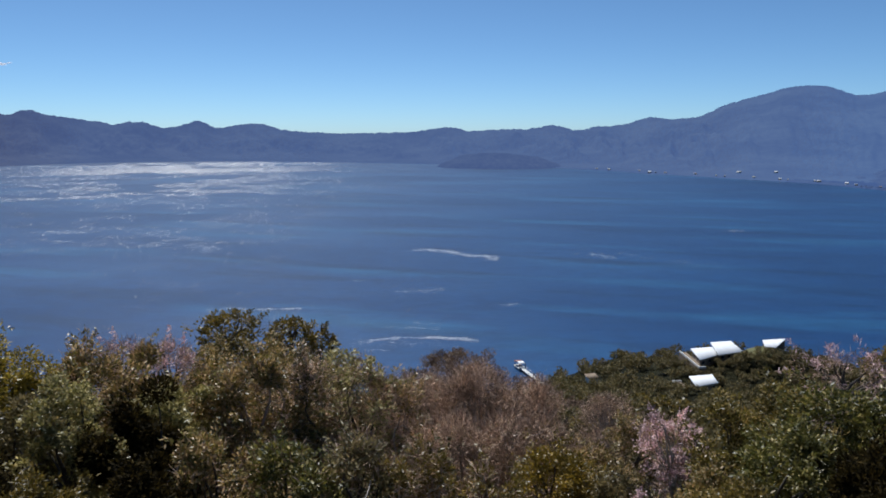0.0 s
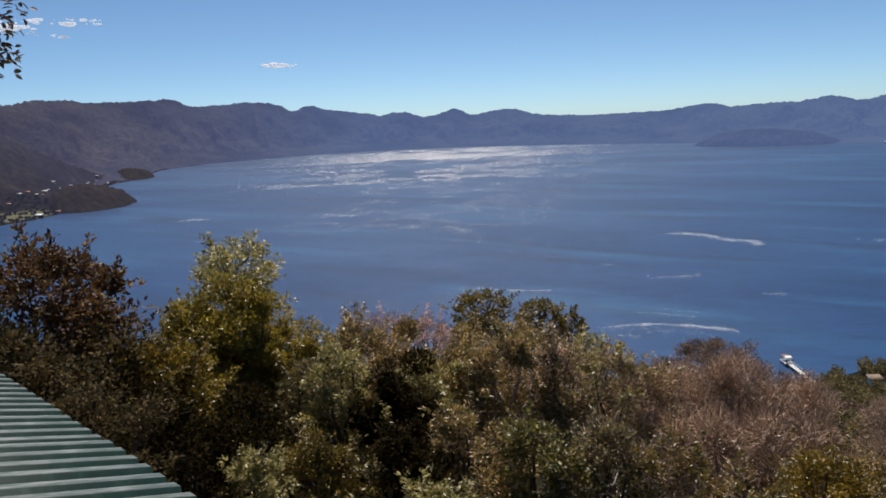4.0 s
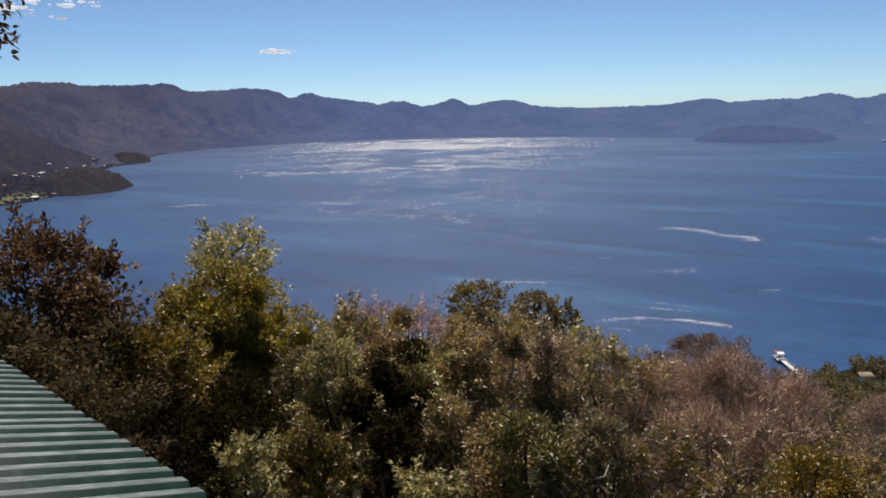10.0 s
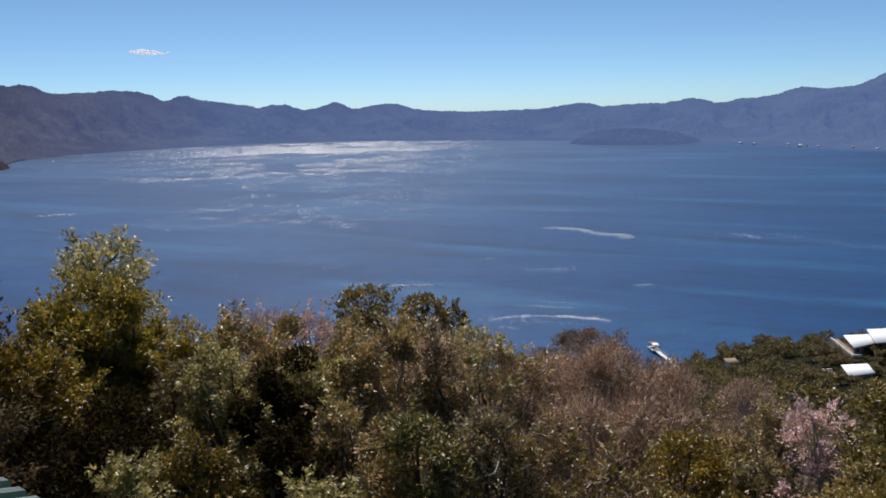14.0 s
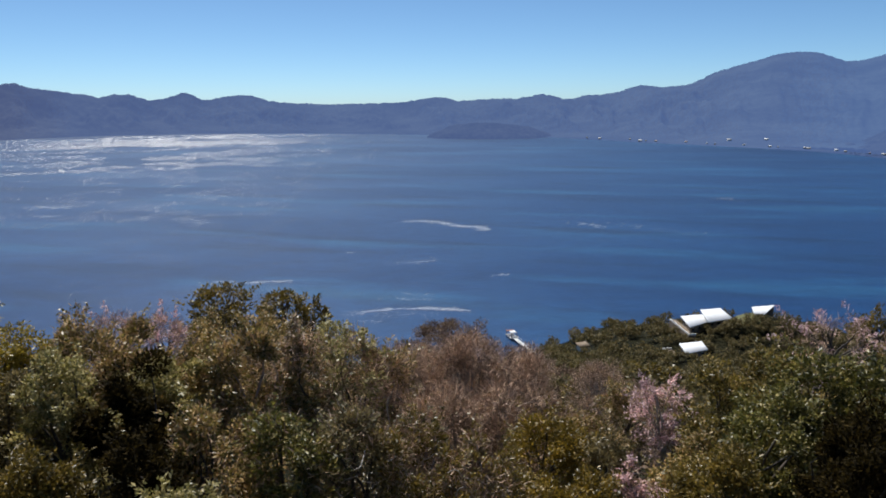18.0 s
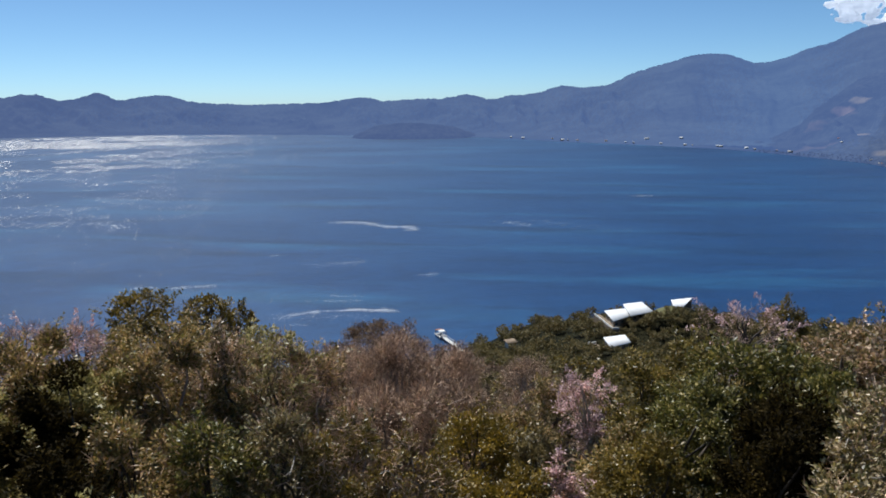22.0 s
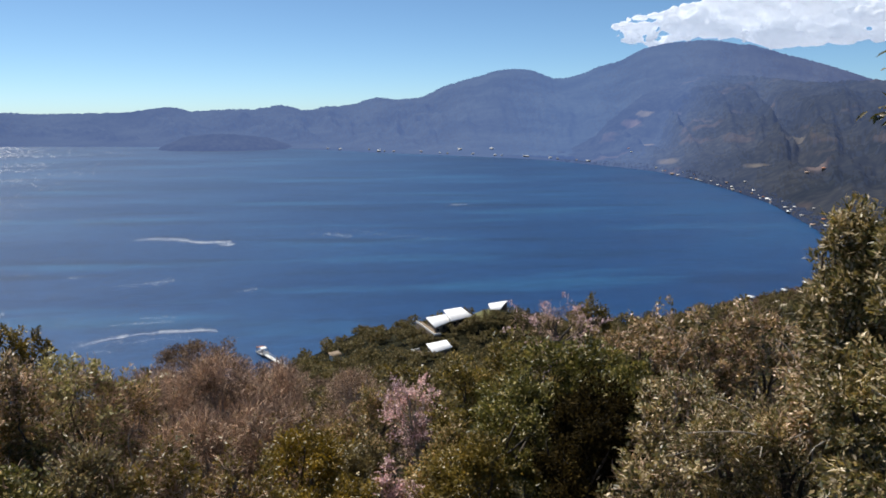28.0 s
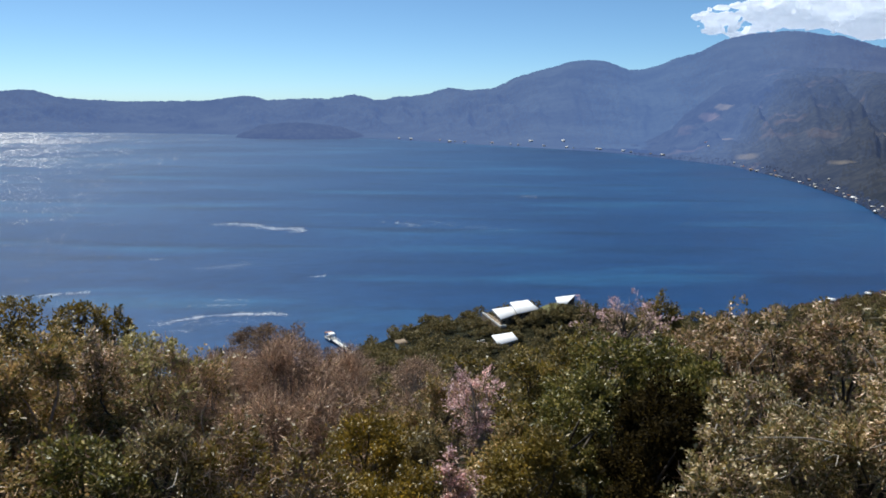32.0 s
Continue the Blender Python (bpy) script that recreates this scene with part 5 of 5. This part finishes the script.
part("boathouse_floor", box(-1.9, 1.9, 19.0, 26.0, 1.1, 1.45), CONCRETE, jetty)
for sx in (-1.4, 1.4):
    for sy in (19.4, 25.6):
        part("post", box(sx - 0.12, sx + 0.12, sy - 0.12, sy + 0.12, -5, 3.6), TIMBER, jetty)
V, F = pitched(2.6, 2.4, 0.4, 0.2, 0.1)
part("roof", mesh_from("roof", V + [0, 21.0, 3.6], F, WHITE_ROOF), None, jetty, "white sheet roof")
V, F = pitched(3.2, 2.8, -0.5, 0.2, 0.1)
part("roof", mesh_from("roof", V + [0, 24.6, 3.8], F, RED_TILE), None, jetty, "terracotta roof")

# ---- small houses along the shores ----
def cottage(az, r, w, d, h, turn, roof_mat, z=None, label="small lakeside house with a pitched roof"):
    x, y = polar(az, r)
    z = z if z is not None else float(land(np.array([az]), np.array([float(r)]))[0])
    z = max(z, 0.6)
    root = new("cottage")
    root.matrix_world = Matrix.Translation((x, y, z - 0.4)) @ Matrix.Rotation(radians(turn - az), 4, 'Z')
    tagged(root, label, "house", "lakeside houses")
    bm = box(-w / 2, w / 2, -d / 2, d / 2, -3, h)
    part("wall", bm, OCHRE_WALL if rng.random() < 0.6 else WHITE_WALL, root)
    for s in (-1, 1):
        V = np.array([(-w / 2 - 0.5, 0, h + d * 0.22), (w / 2 + 0.5, 0, h + d * 0.22), (w / 2 + 0.5, s * (d / 2 + 0.6), h - 0.15), (-w / 2 - 0.5, s * (d / 2 + 0.6), h - 0.15)])
        V = np.concatenate([V, V + [0, 0, 0.2]])
        F = [[0, 1, 2, 3], [4, 5, 6, 7], [0, 1, 5, 4], [1, 2, 6, 5], [2, 3, 7, 6], [3, 0, 4, 7]]
        part("roof", mesh_from("roof", V, F, roof_mat), None, root)
    for k in (-1, 1):
        part("window", box(k * w * 0.25 - 0.7, k * w * 0.25 + 0.7, -d / 2 - 0.04, -d / 2 + 0.03, h * 0.3, h * 0.75), DARK_OPENING, root)
    return root


TIN = plain("grey_tin_sheet", (0.3, 0.3, 0.29), (0.52, 0.51, 0.49), 0.8, 0.5)
roofs = [WHITE_ROOF, FADED_TILE, TIN, TIN, RED_TILE]
SHORE_SPOTS = [  # azimuth, elevation, size
    (37.05, -4.7, 1.3), (37.45, -4.85, 1.1), (41.25, -5.75, 1.0), (42.6, -5.45, 0.9), (43.6, -6.1, 1.1), (43.8, -6.3, 0.9), (44.75, -6.6, 0.8), (45.0, -7.1, 0.9), (46.5, -7.8, 1.0),
    (47.4, -7.85, 1.1), (34.1, -2.9, 1.0), (33.9, -2.6, 1.0), (40.2, -5.35, 0.7), (38.9, -5.1, 0.7), (35.9, -4.0, 0.8), (46.9, -3.8, 1.0), (45.9, -4.2, 0.8), (42.0, -4.9, 0.7)]
SHORE_SPOTS += [(36.4 + 0.42 * k + 0.3 * math.sin(k * 5.1), -4.3 - 0.115 * k + 0.35 * math.sin(k * 2.7), 0.5 + 0.2 * math.sin(k * 3.3)) for k in range(26)]
for k, (a, e, s) in enumerate(SHORE_SPOTS):
    d = max(slope_point(RIDGE_GRID, a, e), float(along(SHORE, np.array([a]))[0]) + 6)
    z = max(slope_height(RIDGE_GRID, a, d), 1.0)
    cottage(a, d, rng.uniform(3.6, 5.6) * s, rng.uniform(2.8, 4) * s, rng.uniform(1.7, 2.2), rng.uniform(-35, 35), WHITE_ROOF if k in (4, 7) or k % 9 == 3 else roofs[1 + k % 4], z=z)
for a, e, s in ((47.75, -10.75, 1.5), (46.5, -11.95, 0.9), (45.1, -12.1, 0.5), (42.9, -13.1, 0.7)):
    rn = float(along(NEAR, np.array([a]))[0]) * 0.985
    cottage(a, rn, 5.0 * s, 3.6 * s, 2.2, rng.uniform(-30, 30), WHITE_ROOF, z=2.5, label="white-roofed shore house half hidden by trees")
far_houses = [(15.3, 2195, 1.0), (21.4, 2120, 1.2), (23.8, 2130, 1.0), (26.5, 1890, 0.9), (31.0, 1720, 0.9)]
far_houses += [(11.5 + 1.35 * k + 0.5 * math.sin(k * 4.3), float(along(SHORE, np.array([11.5 + 1.35 * k]))[0]) + 22 + 26 * math.sin(k * 2.1) ** 2, 0.55 + 0.2 * math.sin(k * 1.7)) for k in range(15)]
for a, r0, s in far_houses:
    cottage(a, r0, 9 * s, 7 * s, 3.5, rng.uniform(-30, 30), (WHITE_ROOF, TIN, FADED_TILE)[int(rng.integers(0, 3))], z=max(2.5, slope_height(RIM_GRID, a, r0)), label="pale house far off on the opposite shore")
for k, (a, e, s) in enumerate(((-47.3, -5.15, 1.5), (-46.15, -5.0, 0.9), (-46.8, -3.55, 1.3), (-47.8, -3.55, 0.9), (-48.3, -3.6, 0.8), (-44.15, -3.2, 1.1), (-42.9, -3.25, 0.9), (-46.2, -2.95, 1.0),
                              (-49.0, -4.3, 0.8), (-45.2, -3.3, 0.8), (-43.5, -2.75, 0.8)) + tuple((-47.3 + 0.36 * q, -3.75 + 0.055 * q + 0.12 * math.sin(q * 3.7), 0.5) for q in range(12))):
    d = max(slope_point(WEST_GRID, a, e), float(along(SHORE, np.array([a]))[0]) + 6)
    cottage(a, d, 6.5 * s, 4.6 * s, 2.0, rng.uniform(-30, 30), (WHITE_ROOF, RED_TILE, TIN)[(0, 1, 2, 1, 2, 2, 0, 2, 1, 2, 2)[k % 11]], z=max(1.0, slope_height(WEST_GRID, a, d)), label="pale house in the village on the wooded shore")

# ---- trees along the far shores ----
def shore_fringe(name, label, a0, a1, count, wide, grid, mat, small, large):
    sv, sf, sn = [], [], 0
    for k in range(count):
        a = rng.uniform(a0, a1)
        if grid:
            d = float(along(SHORE, np.array([a]))[0]) + 5 + wide * rng.random() ** 1.6
            ground_z = max(slope_height(grid, a, d), 0.3)
        else:
            d = float(along(NEAR, np.array([a]))[0]) * (1 - 0.13 * rng.random() ** 1.5) - 4
            ground_z = max(float(near_ground(np.array([a]), np.array([d]))[0]), 0.3)
        x, y = polar(a, d)
        s = rng.uniform(small, large)
        m = 18
        q = unit(rng.normal(0, 1, (m, 3)))
        pos = q * rng.random((m, 1)) ** 0.3 * [s, s, s * 0.7] + [x, y, ground_z + s * 0.5]
        dv = unit(q + rng.normal(0, 0.6, (m, 3)))
        side = unit(np.cross(dv, rng.normal(0, 1, (m, 3))))
        L = s * 1.0
        V = np.stack([pos - dv * L * 0.5, pos + side * L * 0.4, pos + dv * L * 0.5, pos - side * L * 0.4], 1).reshape(-1, 3)
        sv.append(V)
        sf.append(np.arange(m)[:, None] * 4 + sn + [0, 1, 2, 3])
        sn += len(V)
    ob = new(name, mesh_from(name, np.concatenate(sv), np.concatenate(sf), mat))
    tagged(ob, label, "trees", kind="stuff")


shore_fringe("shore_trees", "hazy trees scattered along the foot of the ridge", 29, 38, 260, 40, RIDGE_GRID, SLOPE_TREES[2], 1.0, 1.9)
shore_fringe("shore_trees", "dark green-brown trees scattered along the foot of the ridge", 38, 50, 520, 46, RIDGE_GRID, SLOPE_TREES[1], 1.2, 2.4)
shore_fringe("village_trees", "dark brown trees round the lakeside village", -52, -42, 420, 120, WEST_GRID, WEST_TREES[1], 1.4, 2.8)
shore_fringe("shore_wood", "brown trees behind the white shore houses", 41, 49.5, 420, 0, None, LEAF["drywood"], 1.4, 2.6)

# ---- white streaks on the water: sun glints and foam put in as white flecks ----
PER_M = 0.00068                          # picture grain: width of one image point for each metre from the camera


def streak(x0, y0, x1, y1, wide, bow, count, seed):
    """A broken, slightly bowed line of white glint and foam flecks from one place on the lake to another."""
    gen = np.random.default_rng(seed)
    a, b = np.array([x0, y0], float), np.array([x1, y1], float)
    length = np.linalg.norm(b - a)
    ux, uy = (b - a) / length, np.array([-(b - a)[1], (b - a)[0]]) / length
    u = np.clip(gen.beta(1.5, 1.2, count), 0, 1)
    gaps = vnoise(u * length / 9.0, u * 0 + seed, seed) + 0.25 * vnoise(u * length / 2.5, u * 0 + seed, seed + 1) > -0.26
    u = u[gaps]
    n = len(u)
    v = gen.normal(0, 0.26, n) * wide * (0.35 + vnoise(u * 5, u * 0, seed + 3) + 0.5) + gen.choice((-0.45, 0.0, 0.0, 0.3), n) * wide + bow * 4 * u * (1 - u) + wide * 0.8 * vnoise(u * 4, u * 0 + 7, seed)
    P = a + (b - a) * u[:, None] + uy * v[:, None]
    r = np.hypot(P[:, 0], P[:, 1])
    # flecks sized to look alike from the camera at any distance
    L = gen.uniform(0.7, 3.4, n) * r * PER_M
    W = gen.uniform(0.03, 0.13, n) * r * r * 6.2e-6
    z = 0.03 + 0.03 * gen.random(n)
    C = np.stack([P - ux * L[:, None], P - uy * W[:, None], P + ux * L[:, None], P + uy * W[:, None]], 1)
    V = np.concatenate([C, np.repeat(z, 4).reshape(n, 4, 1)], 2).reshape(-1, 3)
    ob = new("glint_foam_streak", mesh_from("glint_foam_streak", V, np.arange(n)[:, None] * 4 + [0, 1, 2, 3], GLINT_FOAM))
    return tagged(ob, "broken white streak of sun glints and foam on the lake", "foam", "foam streaks", "stuff")


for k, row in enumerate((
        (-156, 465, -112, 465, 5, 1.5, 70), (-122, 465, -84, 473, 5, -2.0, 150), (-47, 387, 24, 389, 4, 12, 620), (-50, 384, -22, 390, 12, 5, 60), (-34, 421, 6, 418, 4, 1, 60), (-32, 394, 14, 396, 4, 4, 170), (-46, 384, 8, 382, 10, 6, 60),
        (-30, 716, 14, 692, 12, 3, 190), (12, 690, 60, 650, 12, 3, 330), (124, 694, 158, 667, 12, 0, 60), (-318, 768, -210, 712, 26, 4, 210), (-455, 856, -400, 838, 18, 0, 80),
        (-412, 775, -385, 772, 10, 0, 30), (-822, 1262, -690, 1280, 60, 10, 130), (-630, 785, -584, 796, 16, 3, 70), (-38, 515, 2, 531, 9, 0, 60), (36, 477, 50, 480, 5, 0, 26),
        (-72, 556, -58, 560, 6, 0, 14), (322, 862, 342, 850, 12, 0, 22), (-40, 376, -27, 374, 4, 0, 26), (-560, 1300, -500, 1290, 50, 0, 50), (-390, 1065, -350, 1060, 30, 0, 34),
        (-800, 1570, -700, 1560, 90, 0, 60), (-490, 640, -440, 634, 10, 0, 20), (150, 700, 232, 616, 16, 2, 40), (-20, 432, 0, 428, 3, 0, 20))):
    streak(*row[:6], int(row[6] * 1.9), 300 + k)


def wavelets(a0, a1, e0, e1, count, bands, seed, size=1.0):
    """Tilted facets of water for sun glitter, between two azimuths and two depression angles, gathered in bands: each
    with a slope of its own, sized to the camera's view and leaning towards it. Those that face half-way to the sun
    flash."""
    gen = np.random.default_rng(seed)
    aa = gen.normal((a0 + a1) / 2, (a1 - a0) / 4, count * 3)
    ee = gen.uniform(e0, e1, count * 3)
    r = EYE / np.tan(np.radians(ee))
    x, y = np.sin(np.radians(aa)) * r, np.cos(np.radians(aa)) * r
    lane = fractal(aa / 2.4, np.log(r) * 22, 61, 3) + 0.25 * gen.random(count * 3)
    ok = (lane > bands) & (r < along(SHORE, aa) * 0.985) & (r > along(NEAR, aa) * 1.08)
    x, y, r = x[ok][:count], y[ok][:count], r[ok][:count]
    n = len(x)
    back = np.stack([-x / r, -y / r, x * 0], 1)
    side = np.stack([y / r, -x / r, x * 0], 1)
    # mean slope leans to the camera, so that more facets catch the sun
    s1, s2 = gen.normal(0.22, 0.2, n)[:, None], gen.normal(0, 0.11, n)[:, None]
    up = np.array([[0, 0, 1.0]])
    nrm = unit(up + back * s1 + side * s2)
    t1 = unit(np.cross(nrm, back))
    t2 = np.cross(nrm, t1)
    L = (gen.uniform(0.5, 1.9, n) * r * PER_M * size)[:, None]
    W = (gen.uniform(0.14, 0.34, n) * r * PER_M * size)[:, None]
    mid = np.stack([x, y, np.zeros(n)], 1)
    C = np.stack([mid - t1 * L, mid - t2 * W, mid + t1 * L, mid + t2 * W], 1)
    C[:, :, 2] -= C[:, :, 2].min(1, keepdims=True) - 0.02
    ob = new("wavelets", mesh_from("wavelets", C.reshape(-1, 3), np.arange(n)[:, None] * 4 + [0, 1, 2, 3], WAVELET))
    tagged(ob, "crowd of steep glassy wavelets flashing in the sun", "wavelets", "wavelets", "stuff")


wavelets(-30, -8, 2.05, 2.8, 40000, -0.05, 374)
wavelets(-34, -6, 2.6, 4.4, 30000, 0.1, 371)
wavelets(-36, -4, 4.0, 8.0, 17000, 0.14, 372, 0.85)
wavelets(-34, 2, 7.5, 14.5, 9000, 0.12, 373, 0.75)

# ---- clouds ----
CLOUD, nt, b = material("sunlit_glowing_cloud")
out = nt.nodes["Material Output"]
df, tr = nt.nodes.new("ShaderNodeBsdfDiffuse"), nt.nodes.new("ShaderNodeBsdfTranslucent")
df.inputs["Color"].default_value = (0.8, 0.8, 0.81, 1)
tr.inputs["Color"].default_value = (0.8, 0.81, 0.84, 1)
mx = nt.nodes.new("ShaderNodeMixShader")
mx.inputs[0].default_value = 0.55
# glow added to whiten the clouds beyond the sunlight they scatter
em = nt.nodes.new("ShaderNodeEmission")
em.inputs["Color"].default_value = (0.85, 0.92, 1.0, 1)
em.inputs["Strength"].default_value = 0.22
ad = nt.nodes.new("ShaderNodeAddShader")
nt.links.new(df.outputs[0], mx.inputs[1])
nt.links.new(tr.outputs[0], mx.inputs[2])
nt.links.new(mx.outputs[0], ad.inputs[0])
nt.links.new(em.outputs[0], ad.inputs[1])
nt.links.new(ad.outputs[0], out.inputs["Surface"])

bm = bmesh.new()
bmesh.ops.create_icosphere(bm, subdivisions=3, radius=1)
ico_v = np.array([v.co[:] for v in bm.verts])
ico_f = np.array([[v.index for v in f.verts] for f in bm.faces])
bm.free()


def cloud(az0, az1, el0, el1, r0, puffs, size, seed, label, flat=0.62):
    """A bank of billows, each a lumpy puff, flat below."""
    gen = np.random.default_rng(seed)
    Vs, Fs, count = [], [], 0
    for k in range(puffs):
        f = gen.random()
        a = az0 + (az1 - az0) * f
        arch = el0 + (el1 - el0) * (0.25 + 0.75 * math.sin(math.pi * (0.12 + 0.76 * f))) * gen.random() ** 0.8
        x, y = polar(a, r0 + gen.uniform(-60, 60))
        s = size * gen.choice((0.2, 0.32, 0.5, 0.8, 1.2), p=(0.28, 0.27, 0.22, 0.15, 0.08)) * gen.uniform(0.8, 1.2) * (0.5 + 0.7 * math.sin(math.pi * f))
        lump = 1 + 0.5 * fractal(ico_v[:, 0] * 2.2 + k * 3.1 + ico_v[:, 2] * 1.9, ico_v[:, 1] * 2.2 + ico_v[:, 2] * 2.3, seed + k, 3)
        V = ico_v * lump[:, None] * np.array([1.5, 1.0, flat]) * s
        ca, sa = math.cos(radians(-a)), math.sin(radians(-a))
        V = np.stack([V[:, 0] * ca - V[:, 1] * sa + x, V[:, 0] * sa + V[:, 1] * ca + y, V[:, 2] + EYE + r0 * math.tan(radians(arch))], 1)
        Vs.append(V)
        Fs.append(ico_f + count)
        count += len(V)
    ob = new("cloud", mesh_from("cloud", np.concatenate(Vs), np.concatenate(Fs), CLOUD, True))
    union = ob.modifiers.new("union", 'REMESH')
    union.mode, union.voxel_size, union.use_smooth_shade = 'VOXEL', size * 0.15, True
    billow = bpy.data.textures.new("billow", 'CLOUDS')
    billow.noise_scale, billow.noise_depth = size * 0.5, 4
    puff = ob.modifiers.new("billows", 'DISPLACE')
    puff.texture, puff.texture_coords, puff.strength, puff.mid_level = billow, 'LOCAL', size * 0.42, 0.5
    return tagged(ob, label, "cloud", kind="structure")


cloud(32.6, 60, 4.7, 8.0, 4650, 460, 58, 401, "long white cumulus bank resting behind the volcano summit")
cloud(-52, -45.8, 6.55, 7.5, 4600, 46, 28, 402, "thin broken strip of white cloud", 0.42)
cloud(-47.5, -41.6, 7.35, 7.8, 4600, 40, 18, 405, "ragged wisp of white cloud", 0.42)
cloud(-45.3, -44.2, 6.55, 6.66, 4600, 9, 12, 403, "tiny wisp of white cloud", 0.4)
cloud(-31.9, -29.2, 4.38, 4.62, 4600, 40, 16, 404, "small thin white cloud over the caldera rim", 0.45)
